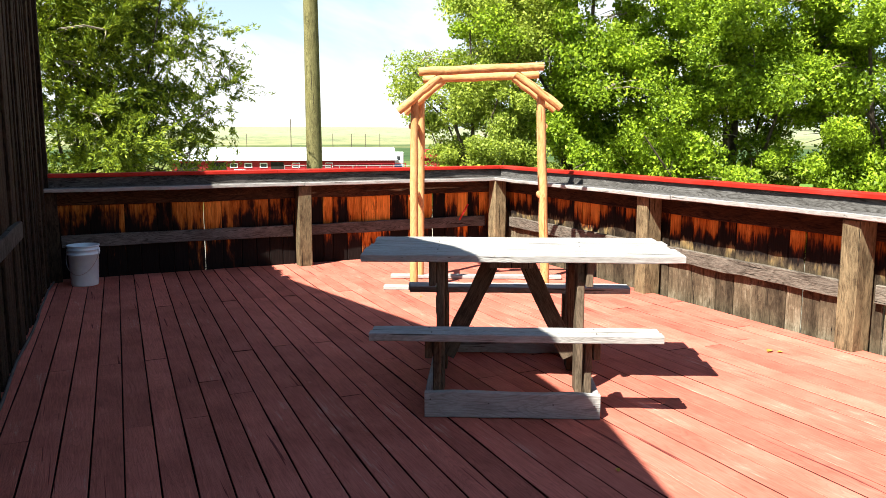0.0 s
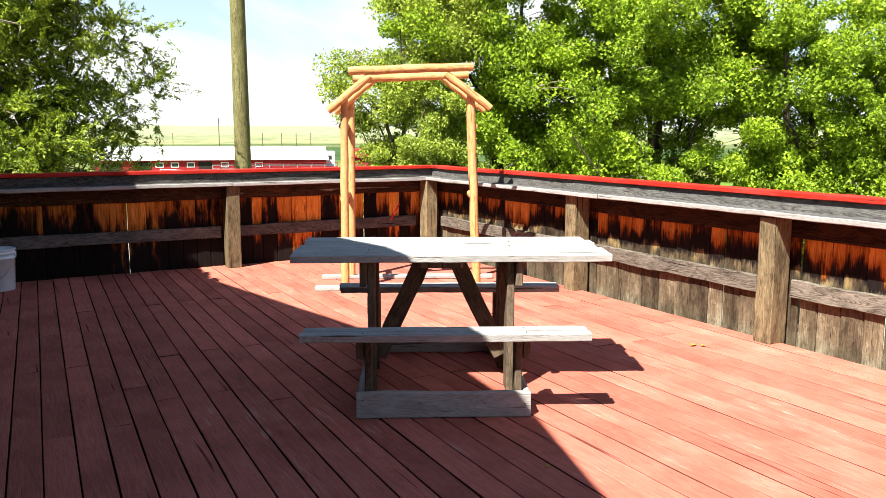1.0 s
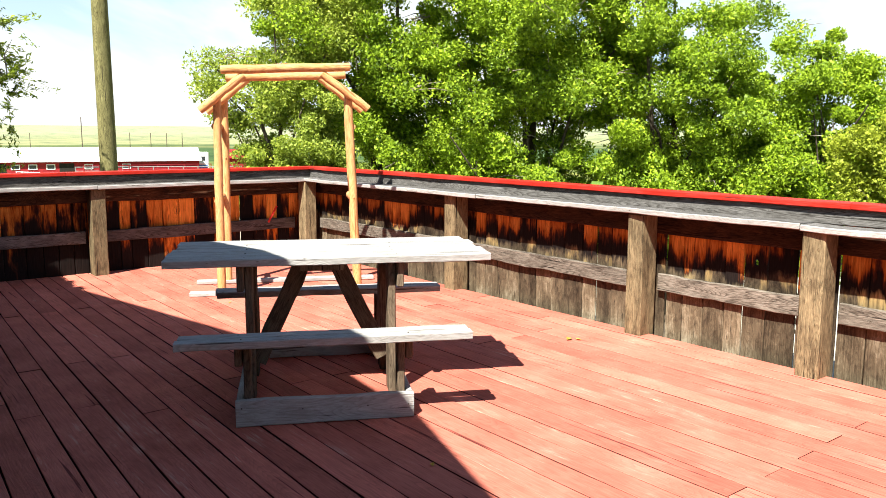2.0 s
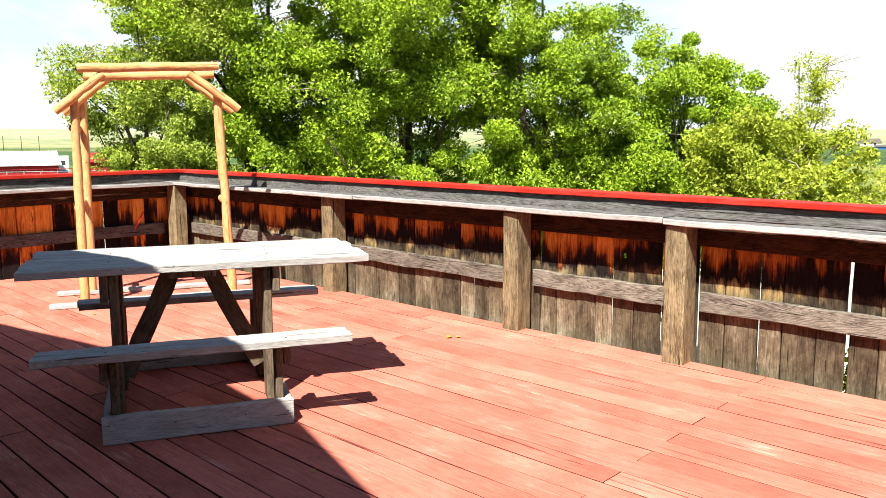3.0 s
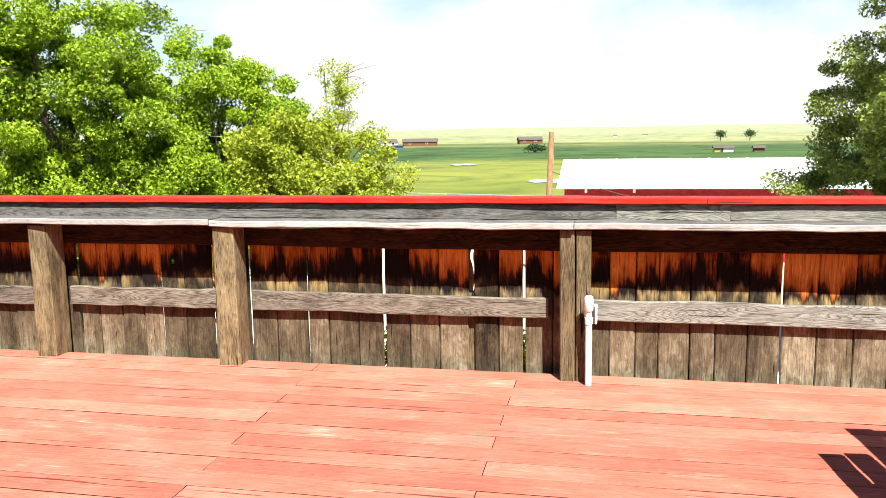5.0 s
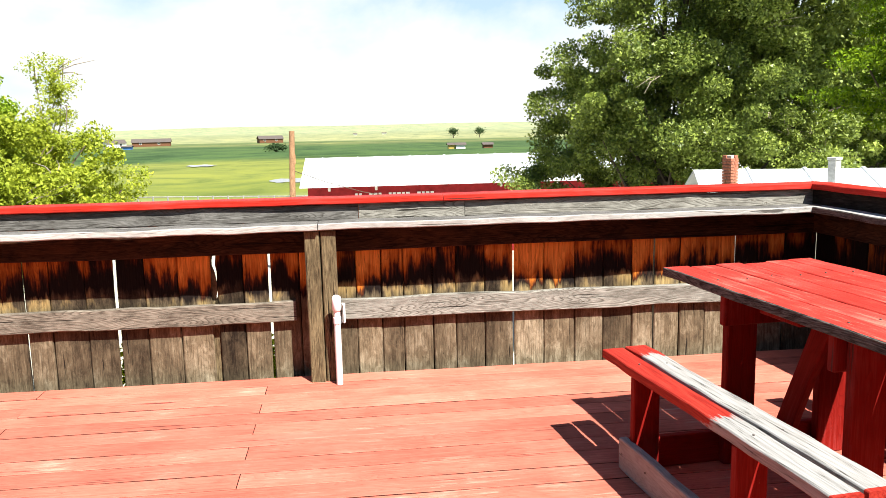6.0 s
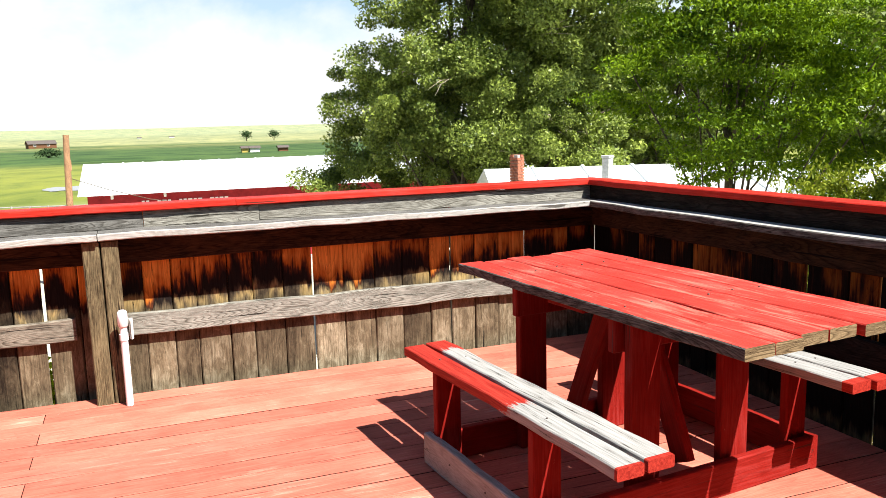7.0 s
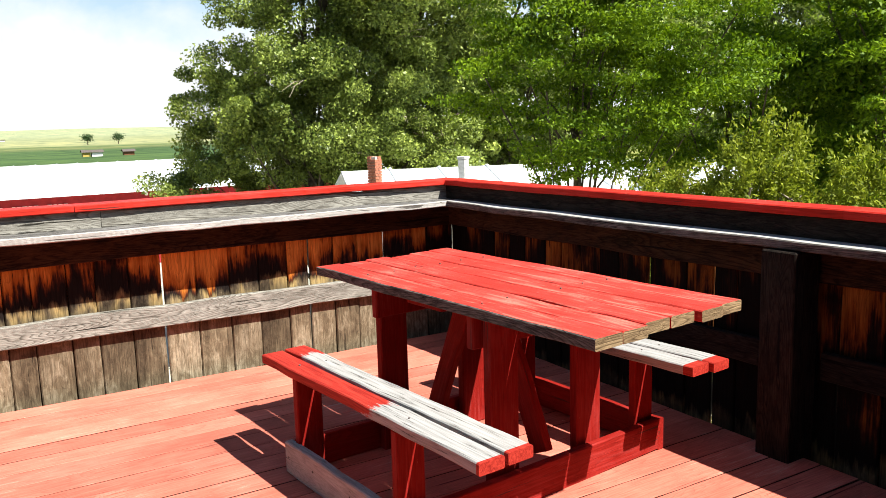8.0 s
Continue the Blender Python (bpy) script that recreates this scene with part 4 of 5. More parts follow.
# ---- trees ----
def flat_mesh(name, verts, faces, mat):
    """Many like faces at once: verts (n, 3), faces (m, 3 or 4)."""
    me = bpy.data.meshes.new(name)
    me.vertices.add(len(verts))
    me.vertices.foreach_set("co", verts.astype(np.float32).ravel())
    me.loops.add(faces.size)
    me.loops.foreach_set("vertex_index", faces.astype(np.int32).ravel())
    me.polygons.add(len(faces))
    me.polygons.foreach_set("loop_start", np.arange(0, faces.size, faces.shape[1], dtype=np.int32))
    me.update(calc_edges=True)
    me.materials.append(mat)
    return me


def leaves(rg, places, size, narrow, up=0.15, along=None, simple=False):
    """A folded four-cornered leaf at each place, or a plain pointed one."""
    n = len(places)
    way = rg.normal(size=(n, 3))
    way[:, 2] -= 0.25
    if along is not None:
        way = way * 0.55 + along * 1.1
    way /= np.linalg.norm(way, axis=1, keepdims=True)
    nor = rg.normal(size=(n, 3))
    nor += np.array([-0.30, -0.15, 0.0])
    nor[:, 2] = np.abs(nor[:, 2]) + up
    side = np.cross(nor, way)
    side /= np.linalg.norm(side, axis=1, keepdims=True) + 1e-9
    s = size * rg.uniform(0.6, 1.25, size=(n, 1))
    lift = np.cross(way, side) * s * 0.12
    if simple:
        v = np.stack([places - way * s * 0.45 + side * s * narrow, places + way * s * 0.65, places - way * s * 0.35 - side * s * narrow], 1)
        return v.reshape(-1, 3), np.arange(3 * n).reshape(-1, 3)
    v = np.stack([places - way * s * 0.5, places + side * s * narrow + lift, places + way * s * 0.6, places - side * s * narrow + lift], 1)
    return v.reshape(-1, 3), np.arange(4 * n).reshape(-1, 4)


def tree(label, x, y, lobes, leaf_mat, seed, clumps, per_clump, leaf=0.07, narrow=0.33, spread=0.34, trunk=0.18, spiky=0.0, bark=None, bare=0, shell=0.55, flat=0.7, bough=0.26):
    """A tree from a tapered trunk, limbs, boughs round the lobes (cx, cy, cz, rx, ry, rz) about the trunk's foot,
    clumps on the upper side of each bough and short sprays of leaves in each clump."""
    rg = np.random.default_rng(seed)
    rr = random.Random(seed)
    t = thing("tree", label, "tree", pose(x, y, GROUND))
    bark = bark or BARK
    low = min(l[2] - l[5] for l in lobes)
    high = max(l[2] + l[5] * 0.2 for l in lobes)
    fork = max(1.0, low * 0.75)
    part("trunk", tube([(0, 0, -0.3), (0.05, 0.03, fork * 0.5), (0.02, 0.06, fork), (0.12, 0.0, (fork + high) / 2), (0.05, 0.1, high)],
                       [trunk * 1.3, trunk, trunk * 0.8, trunk * 0.35, trunk * 0.08], 10), bark, t)
    lob = np.array(lobes)
    vol = (lob[:, 3] * lob[:, 4] * lob[:, 5]) ** 0.7
    count = max(10, clumps // 5)
    # the side turned away from the deck is thinner
    away = np.array([x, y, 0.0]) / math.hypot(x, y)
    dirs = []
    while len(dirs) < count:
        v = rg.normal(size=3)
        v /= np.linalg.norm(v)
        if v @ away < 0.25 or rg.random() < 0.35:
            dirs.append(v)
    dirs = np.array(dirs)
    pick = rg.choice(len(lobes), count, p=vol / vol.sum())
    rad = shell + (1 - shell) * rg.random((count, 1)) ** 0.6
    bough_at = lob[pick, :3] + dirs * rad * 0.88 * lob[pick, 3:]
    bough_r = bough * lob[pick, 3:].mean(1) * rg.uniform(0.6, 1.25, count)
    full = rg.random(clumps) < 0.62
    on = rg.choice(count, clumps, p=bough_r ** 2 / (bough_r ** 2).sum())
    d = rg.normal(size=(clumps, 3))
    d /= np.linalg.norm(d, axis=1, keepdims=True)
    d[:, 2] = d[:, 2] * 0.62 + 0.16
    d += dirs[on] * 0.25
    centre = bough_at[on] + d * (rg.random((clumps, 1)) ** 0.4) * bough_r[on][:, None]
    # half of the clumps fill the crown between the boughs
    own = rg.choice(len(lobes), clumps, p=vol / vol.sum())
    e = rg.normal(size=(clumps, 3))
    e /= np.linalg.norm(e, axis=1, keepdims=True)
    e -= away * np.maximum(0, e @ away)[:, None] * 1.2
    fill = lob[own, :3] + e * (shell + (1 - shell) * rg.random((clumps, 1)) ** 0.6) * lob[own, 3:] * rg.uniform(0.85, 1.08, (clumps, 1))
    centre = np.where(full[:, None], fill, centre)
    for k in range(min(26, count)):
        c = bough_at[k]
        z0 = rr.uniform(fork * 0.8, max(fork, c[2] * 0.85))
        mid = (c[0] * 0.45 + rr.uniform(-0.3, 0.3), c[1] * 0.45 + rr.uniform(-0.3, 0.3), z0 + (c[2] - z0) * 0.6)
        r = trunk * rr.uniform(0.14, 0.34)
        part("limb", tube([(0.05, 0.03, z0), mid, tuple(c)], [r, r * 0.6, 0.012], 6, None, False), bark, t)
    if bare:
        bm = bmesh.new()
        for k in range(bare):
            c = Vector(centre[rr.randrange(clumps)])
            turn = Vector((rr.uniform(-1, 1), rr.uniform(-1, 1), rr.uniform(-0.5, 0.6)))
            for _ in range(3):
                e = c + turn * rr.uniform(0.3, 0.75) + Vector((rr.uniform(-0.3, 0.3), rr.uniform(-0.3, 0.3), rr.uniform(-0.2, 0.2)))
                tube([tuple(c), tuple((c + e) / 2 + Vector((rr.uniform(-0.1, 0.1), rr.uniform(-0.1, 0.1), 0.05))), tuple(e)], [0.013, 0.009, 0.003], 4, bm, False)
        tagged(part("dead_twig", bm, TWIG, t, "pale bare twigs"), kind="stuff")
    sizes = rg.uniform(0.5, 1.2, clumps) * spread * 0.9
    simple = not spiky and narrow > 0.35
    if simple:
        per_clump, leaf = int(per_clump * 1.5), leaf * 0.95
    which = np.repeat(np.arange(clumps), per_clump)
    off = rg.normal(size=(len(which), 3))
    along = None
    if spiky:
        # thin arching sprays, leaves set along each one
        runs = 5
        spray = which * runs + rg.integers(0, runs, len(which))
        out = d + rg.normal(size=(clumps, 3)) * 0.2
        heads = np.repeat(out, runs, axis=0) + rg.normal(size=(clumps * runs, 3)) * 0.55
        heads[:, 2] += spiky
        heads /= np.linalg.norm(heads, axis=1, keepdims=True)
        far = rg.random((len(which), 1))
        long = (rg.uniform(0.7, 2.4, clumps * runs) * np.repeat(sizes, runs))[spray][:, None]
        along = heads[spray]
        place = centre[which] + along * far * long + off * 0.022
        place[:, 2] -= (far[:, 0] ** 2) * long[:, 0] * 0.22
    else:
        off /= np.linalg.norm(off, axis=1, keepdims=True)
        off[:, 2] *= flat
        place = centre[which] + off * (rg.random((len(which), 1)) ** 0.45) * sizes[which][:, None]
    verts, faces = leaves(rg, place, leaf, narrow, along=along, simple=simple)
    part("crown", flat_mesh("crown", verts, faces, leaf_mat), None, t)
    return t


def at(az, d):
    """A place at a bearing (clockwise from +y) and a distance from the deck's viewing corner."""
    return 0.4 + d * math.sin(radians(az)), -0.05 + d * math.cos(radians(az))


# the feathery tree beyond the far fence
x, y = at(0.3, 14.0)
tree("feathery olive green tree with thin drooping sprays", x, y,
     [(-0.2, 0, 6.2, 1.9, 2.0, 2.3), (0.0, 0, 8.6, 1.4, 1.6, 1.9), (0.6, 0, 5.7, 1.4, 1.4, 1.2), (-1.5, 0, 7.5, 1.6, 1.6, 2.2), (-0.6, 0, 4.4, 1.7, 1.8, 1.2), (0.4, 0, 7.3, 1.3, 1.4, 1.6), (1.35, 0, 6.3, 1.3, 1.3, 1.5), (1.0, 0, 8.0, 1.1, 1.1, 1.2)],
     LEAF_DARK, 1, 1000, 190, 0.072, 0.17, 0.42, 0.12, 0.25, bare=40, shell=0.3, bough=0.36)
# the row of cottonwoods behind the long fence
x, y = at(26.3, 15.0)
tree("pale green young cottonwood with loose branches", x, y, [(0.5, 0, 5.4, 1.15, 1.4, 1.6), (-0.45, 0.3, 6.7, 0.85, 0.8, 0.8), (1.3, -0.4, 4.2, 1.5, 1.4, 1.4), (0.8, 0, 3.6, 1.3, 1.4, 1.3), (0.9, 0, 8.0, 1.0, 1.0, 1.0)],
     LEAF_PALE, 2, 440, 300, 0.058, 0.38, 0.42, 0.13, bare=14, shell=0.4)
x, y = at(33.5, 17.0)
tree("tall leafy green cottonwood with dark gaps", x, y, [(0, 0, 8.2, 2.8, 2.5, 3.0), (-1.2, 0, 10.6, 2.2, 2.0, 1.8), (1.4, -0.5, 6.2, 2.2, 2.0, 2.2), (-0.9, -0.3, 5.0, 2.0, 1.6, 1.9), (0.6, -0.6, 3.9, 2.2, 1.6, 1.5)],
     LEAF_COTTON, 3, 470, 330, 0.064, 0.42, 0.47, 0.22, bare=70, shell=0.42)
x, y = at(44.0, 16.5)
tree("tall leafy green cottonwood with pale dead twigs", x, y, [(0, 0, 8.6, 2.9, 2.6, 3.2), (0.9, 0, 10.8, 2.2, 2.0, 1.6), (-1.6, 0.4, 6.6, 2.0, 2.0, 2.3), (1.5, -0.8, 6.3, 2.1, 2.0, 2.1), (0.2, -0.6, 4.4, 2.6, 1.9, 1.7), (-1.9, -0.5, 4.2, 1.5, 1.5, 1.3)],
     LEAF_COTTON, 4, 490, 330, 0.064, 0.42, 0.47, 0.24, bare=80, shell=0.42)
x, y = at(53.8, 17.0)
tree("leafy green cottonwood sloping down to its side", x, y, [(0, 0, 6.9, 2.3, 2.2, 2.5), (-1.0, 0.6, 8.6, 1.7, 1.6, 1.5), (1.3, -1.0, 5.7, 1.7, 1.7, 1.9), (0.2, -0.3, 4.4, 2.4, 1.9, 1.6), (-1.6, 0.3, 5.0, 1.5, 1.5, 1.5), (1.5, -1.5, 7.0, 1.3, 1.3, 1.4), (2.2, -1.6, 5.0, 1.4, 1.4, 1.4)],
     LEAF_COTTON, 5, 380, 330, 0.064, 0.42, 0.43, 0.22, bare=50)
x, y = at(63.2, 17.0)
tree("smaller dull green cottonwood", x, y, [(0, 0, 6.2, 1.6, 1.5, 1.7), (0.7, -0.8, 5.6, 1.3, 1.3, 1.6), (0, 0, 4.2, 1.8, 1.6, 1.4), (-1.2, 0.9, 5.0, 1.4, 1.4, 1.7)], LEAF_COTTON, 6, 270, 230, 0.065, 0.38, 0.40, 0.15, bare=8)
x, y = at(70.0, 15.0)
tree("yellow green young willow with a wispy top", x, y, [(0, 0, 5.0, 1.25, 1.2, 1.5), (-0.5, 0.5, 5.6, 0.95, 0.95, 1.1), (0.6, -0.6, 5.0, 0.9, 0.9, 1.2), (0, 0, 4.4, 1.5, 1.3, 0.7)],
     LEAF_LIGHT, 7, 280, 230, 0.066, 0.32, 0.34, 0.10, bare=10, shell=0.4)
x, y = at(70.6, 15.3)
tree("thin pale willow sapling", x, y, [(0.1, -0.1, 6.75, 0.45, 0.45, 0.85), (-0.1, 0.2, 5.4, 0.6, 0.6, 0.9)], LEAF_LIGHT, 8, 110, 80, 0.05, 0.26, 0.24, 0.03, bare=4, bark=TWIG, shell=0.2)
# the trees behind the end fence
x, y = at(112.2, 20.0)
tree("big silver poplar with grey green leaves", x, y, [(-0.25, -0.6, 7.6, 3.0, 3.0, 3.4), (1.6, 1.6, 5.9, 1.65, 1.65, 2.0), (-1.8, -1.8, 9.8, 2.6, 2.6, 2.4), (1.4, 1.5, 4.6, 2.1, 2.1, 1.6), (-1.2, -1.6, 5.2, 2.2, 2.2, 2.0), (-1.0, 0.6, 6.3, 2.0, 2.0, 1.8)],
     LEAF_SILVER, 9, 640, 310, 0.071, 0.44, 0.50, 0.26, bare=50, shell=0.4)
x, y = at(119.0, 22.0)
tree("tall silver poplar with grey green leaves", x, y, [(0, 0, 9.0, 2.8, 2.8, 3.2), (0.6, -1.4, 6.0, 2.6, 2.6, 2.4)], LEAF_SILVER, 10, 300, 140, 0.12, 0.42, 0.55, 0.28, bare=14)
x, y = at(131.0, 11.5)
tree("bright green honey locust with feathery layers", x, y, [(0, 0, 7.0, 1.7, 1.7, 1.3), (0.7, 0.6, 6.4, 1.2, 1.2, 0.8), (-0.9, -0.8, 7.1, 1.4, 1.4, 1.3), (0.3, 0.2, 8.5, 1.3, 1.3, 1.1), (0.1, 0.1, 5.75, 1.5, 1.5, 0.5), (0.3, 0.2, 5.3, 1.2, 1.2, 0.3)],
     LEAF_LOCUST, 11, 300, 240, 0.062, 0.22, 0.52, 0.09, shell=0.3, flat=0.28)
x, y = at(141.0, 14.0)
tree("bright green honey locust in the shade of taller trees", x, y, [(0, 0, 6.4, 1.9, 1.9, 1.5), (-0.9, -0.9, 6.0, 1.6, 1.6, 1.6), (1.0, 0.9, 6.4, 1.3, 1.3, 1.2), (-1.6, -1.8, 6.8, 1.6, 1.6, 1.8), (0, 0, 4.6, 2.2, 2.2, 1.1)],
     LEAF_LOCUST, 12, 380, 230, 0.075, 0.24, 0.56, 0.11, shell=0.3, flat=0.3)
for k, (az, d, h) in enumerate(((126.0, 24.0, 8.6), (133, 25.0, 9.5), (143, 25.0, 8.8), (152, 22.0, 8.5))):
    x, y = at(az, d)
    tree("dull green poplar standing behind", x, y, [(0, 0, h - 1.5, 3.0, 3.0, 2.6), (0.8, -1.0, h + 0.6, 2.2, 2.2, 1.8), (0, 0, 4.6, 3.0, 3.0, 2.2)], LEAF_SILVER, 20 + k, 220, 110, 0.14, 0.40, 0.6, 0.26, bare=8)
x, y = at(151, 13.0)
tree("green honey locust at the deck's end", x, y, [(0, 0, 6.6, 1.6, 1.6, 1.8), (0.3, 0.2, 8.6, 1.5, 1.5, 1.3), (0, 0, 4.6, 1.6, 1.6, 1.3)], LEAF_LOCUST, 30, 260, 190, 0.085, 0.24, 0.5, 0.11, shell=0.3, flat=0.35)
for k, (az, d, h, w) in enumerate(((138.0, 9.6, 5.35, 0.8), (142.5, 9.3, 5.75, 0.75), (147.0, 9.2, 5.5, 0.8), (150.5, 9.0, 5.6, 0.7), (135.2, 10.0, 5.0, 0.55))):
    x, y = at(az, d)
    tree("upright yellow green caragana bush", x, y, [(0, 0, h - 0.9, w, w, 0.95), (0.1, 0, h - 2.2, w * 1.2, w * 1.2, 1.2)], LEAF_OLIVE, 40 + k, 300, 85, 0.055, 0.22, 0.30, 0.05, 1.1, bark=TWIG, bare=10, shell=0.3)

# ---- poles, barns, far things ----
LEAF_FAR = leafy("distant_leaf", (0.02, 0.045, 0.015), (0.06, 0.10, 0.03), 0.7, 0.15)
x, y = at(15.35, 14.7)
pole = thing("utility_pole", "greenish brown treated timber utility pole", "utility pole", pose(x, y, GROUND))
part("shaft", tube([(0, 0, -0.3), (0.01, 0, 3), (0.0, 0, 6), (-0.01, 0.01, 11)], [0.165, 0.155, 0.14, 0.115], 16), POLE_Z, pole)
x, y = at(86.05, 33.5)
pole = thing("gate_pole", "weathered orange timber pole standing beside the barn", "pole", pose(x, y, GROUND))
part("shaft", tube([(0, 0.06, -0.3), (0, 0, 3), (0, -0.10, 5.95)], [0.14, 0.13, 0.11], 10), POLE2_Z, pole)
part("stub", box(-0.05, 0.05, -0.20, -0.08, 4.6, 5.0, 0.01), POLE2_Z, pole)

cable = tagged(new("cable", mesh_of("cable", tube([(33.8, 2.2, -0.15), (35.2, 0.9, -0.75), (36.8, -0.7, -1.35), (38.37, -2.25, -1.75)], 0.016, 6), BARK)),
               "thin dark overhead cable from the pole to the red barn", "cable")


def gable_barn(name, label, m, length, depth, eave, ridge, wall_mat, roof_mat, windows=(), doors=(), category="barn"):
    """A barn along local x, its near wall at y = 0, the ground at z = 0."""
    t = thing(name, label, category, m)
    part("wall", box(0, length, 0, depth, -0.6, eave, 0), wall_mat, t)
    for side, (ya, yb) in enumerate(((-0.45, depth / 2), (depth + 0.45, depth / 2))):
        slope = (ridge - eave) / (depth / 2)
        za = eave - slope * 0.45 + 0.05
        zb = ridge + 0.05
        n = max(4, int(length / 0.9))
        w = (length + 0.7) / n
        bm = bmesh.new()
        prof = [(0, 0.0), (w - 0.07, 0.0), (w - 0.06, 0.035), (w - 0.01, 0.035), (w - 0.001, 0.0)]
        up = [[bm.verts.new((x, yy, zz + h)) for x, h in prof] for yy, zz in ((ya, za), (yb, zb))]
        dn = [[bm.verts.new((x, yy, zz - 0.04)) for x, h in prof] for yy, zz in ((ya, za), (yb, zb))]
        for k in range(4):
            bm.faces.new((up[0][k], up[0][k + 1], up[1][k + 1], up[1][k]))
            bm.faces.new((dn[0][k], dn[1][k], dn[1][k + 1], dn[0][k + 1]))
            bm.faces.new((up[0][k], dn[0][k], dn[0][k + 1], up[0][k + 1]))
            bm.faces.new((up[1][k], up[1][k + 1], dn[1][k + 1], dn[1][k]))
        bm.faces.new((up[0][0], up[1][0], dn[1][0], dn[0][0]))
        bm.faces.new((up[0][4], dn[0][4], dn[1][4], up[1][4]))
        bmesh.ops.recalc_face_normals(bm, faces=bm.faces)
        me = mesh_of("roof_panel", bm, roof_mat)
        for k in range(n):
            part("roof_panel", me, None, t, m=pose(-0.35 + w * k, 0, 0))
    for x in (0.0, length):
        bm = bmesh.new()
        vs = [bm.verts.new(c) for c in ((x, 0, eave), (x, depth, eave), (x, depth / 2, ridge))]
        ws = [bm.verts.new((v.co.x + (0.12 if x == 0 else -0.12), v.co.y, v.co.z)) for v in vs]
        bm.faces.new(vs)
        bm.faces.new(ws)
        for k in range(3):
            bm.faces.new((vs[k], vs[(k + 1) % 3], ws[(k + 1) % 3], ws[k]))
        bmesh.ops.recalc_face_normals(bm, faces=bm.faces)
        part("gable", bm, wall_mat, t)
    for x, z, w, h in windows:
        f = part("window", box(x - w / 2 - 0.1, x + w / 2 + 0.1, -0.06, 0.02, z - 0.1, z + h + 0.1, 0.01), WHITE_PAINT, t, "white framed window")
        part("pane", box(x - w / 2, x + w / 2, -0.075, -0.055, z, z + h, 0), GLASS_DARK, f)
    for x, w, h in doors:
        # dark panel on the wall in place of an opening's shade
        part("doorway", box(x - w / 2, x + w / 2, -0.04, 0.02, 0, h, 0), DARK_GAP, t, "dark panel standing for a doorway's shaded inside")
    return t


# the white roofed red barn past the meadow; its near wall faces the deck
barn = gable_barn("barn", "long red barn with white metal roof and white lettering band", pose(38.4, 1.85, GROUND, 0, 0, -90), 22.0, 12.0, 3.38, 4.42, BARN_RED, WHITE_METAL)
rng = random.Random(31)
x = 2.2
for k in range(14):
    w = rng.uniform(0.12, 0.2)
    part("sign_bar", box(x, x + w, -0.05, -0.005, 2.74, 2.97, 0.005), WHITE_PAINT, barn, "white painted bar of faded lettering")
    x += w + (0.06 if k not in (1, 4, 9) else 0.35)
for x in (1.0, 3.2, 9.2, 12.0):
    part("eave_lamp", box(x - 0.06, x + 0.06, -0.10, -0.02, 3.1, 3.3, 0.02), WHITE_PAINT, barn)
# the far long barn beyond the utility pole
x, y = at(6.0, 112.0)
far_barn = gable_barn("barn", "long low red barn with white metal roof and small white windows", pose(x, y, GROUND, 0, 0, -17), 29.5, 12.0, 2.5, 4.0, BARN_RED, WHITE_METAL,
                      [(x, 1.55, 0.8, 0.45) for x in (8.0, 9.9, 11.9, 16.2, 18.4, 20.6)], [(2.0, 2.6, 2.1), (6.1, 1.8, 2.2), (13.7, 1.7, 2.2)])
trailer_at = at(21.0, 120.0)
tr = thing("trailer", "white stock trailer with red and blue paint", "trailer", pose(*trailer_at, GROUND, 0, 0, -20))
part("body", box(-1.8, 1.8, -1.0, 1.0, 0.6, 3.3, 0.1), WHITE_PAINT, tr)
part("stripe", box(-0.4, 1.6, -1.02, -0.99, 0.8, 1.5, 0), BLUE_PAINT, tr, "blue painted panel")
part("stripe", box(-1.7, -0.4, -1.02, -0.99, 0.8, 1.2, 0), CAP_X, tr, "red painted panel")
for k in range(3):
    part("window", box(-1.3 + k * 1.0, -0.7 + k * 1.0, -1.02, -0.98, 2.1, 2.7, 0), GLASS_DARK, tr)
part("wheel", tube([(0, -1.0, 0.38), (0, -0.75, 0.38)], 0.38, 14), SHINGLE, tr)
part("wheel", tube([(0, 0.75, 0.38), (0, 1.0, 0.38)], 0.38, 14), SHINGLE, tr)
x, y = at(22.6, 120.0)
gable_barn("shed", "small red shed behind the corrals", pose(x, y, GROUND, 0, 0, -20), 6, 4, 2.6, 3.6, BARN_RED, BARN_RED, category="shed")


def pipe_fence(label, a, b, posts, rails, height, mat, group="corral fences"):
    f = thing("corral_fence", label, "fence", pose(0, 0, 0), group)
    a, b = Vector((*a, 0)), Vector((*b, 0))
    for k in range(posts + 1):
        p = a.lerp(b, k / posts)
        g = ground_height(p.x, p.y)
        part("post", tube([(p.x, p.y, g - 0.2), (p.x, p.y, g + height)], 0.06, 6), mat, f)
    for r in range(rails):
        z = height * (r + 1) / rails - 0.06
        part("rail", tube([(*a.lerp(b, k / posts).xy, ground_height(*a.lerp(b, k / posts).xy) + z) for k in range(posts + 1)], 0.045, 6), mat, f)


pipe_fence("weathered rail corral fence by the barns", at(13.5, 106), at(24, 106), 11, 4, 1.9, PIPE_RAIL)
pipe_fence("white rail fence in front of the red barn", at(10.1, 107.5), at(11.4, 104), 4, 3, 1.4, WHITE_PAINT)
pipe_fence("weathered rail corral fence by the barns", at(14, 104), at(22, 109), 9, 4, 2.1, BARN_RED)
pipe_fence("pale rail fence along the meadow", at(74, 66), at(88, 60), 14, 3, 1.25, PIPE_RAIL)
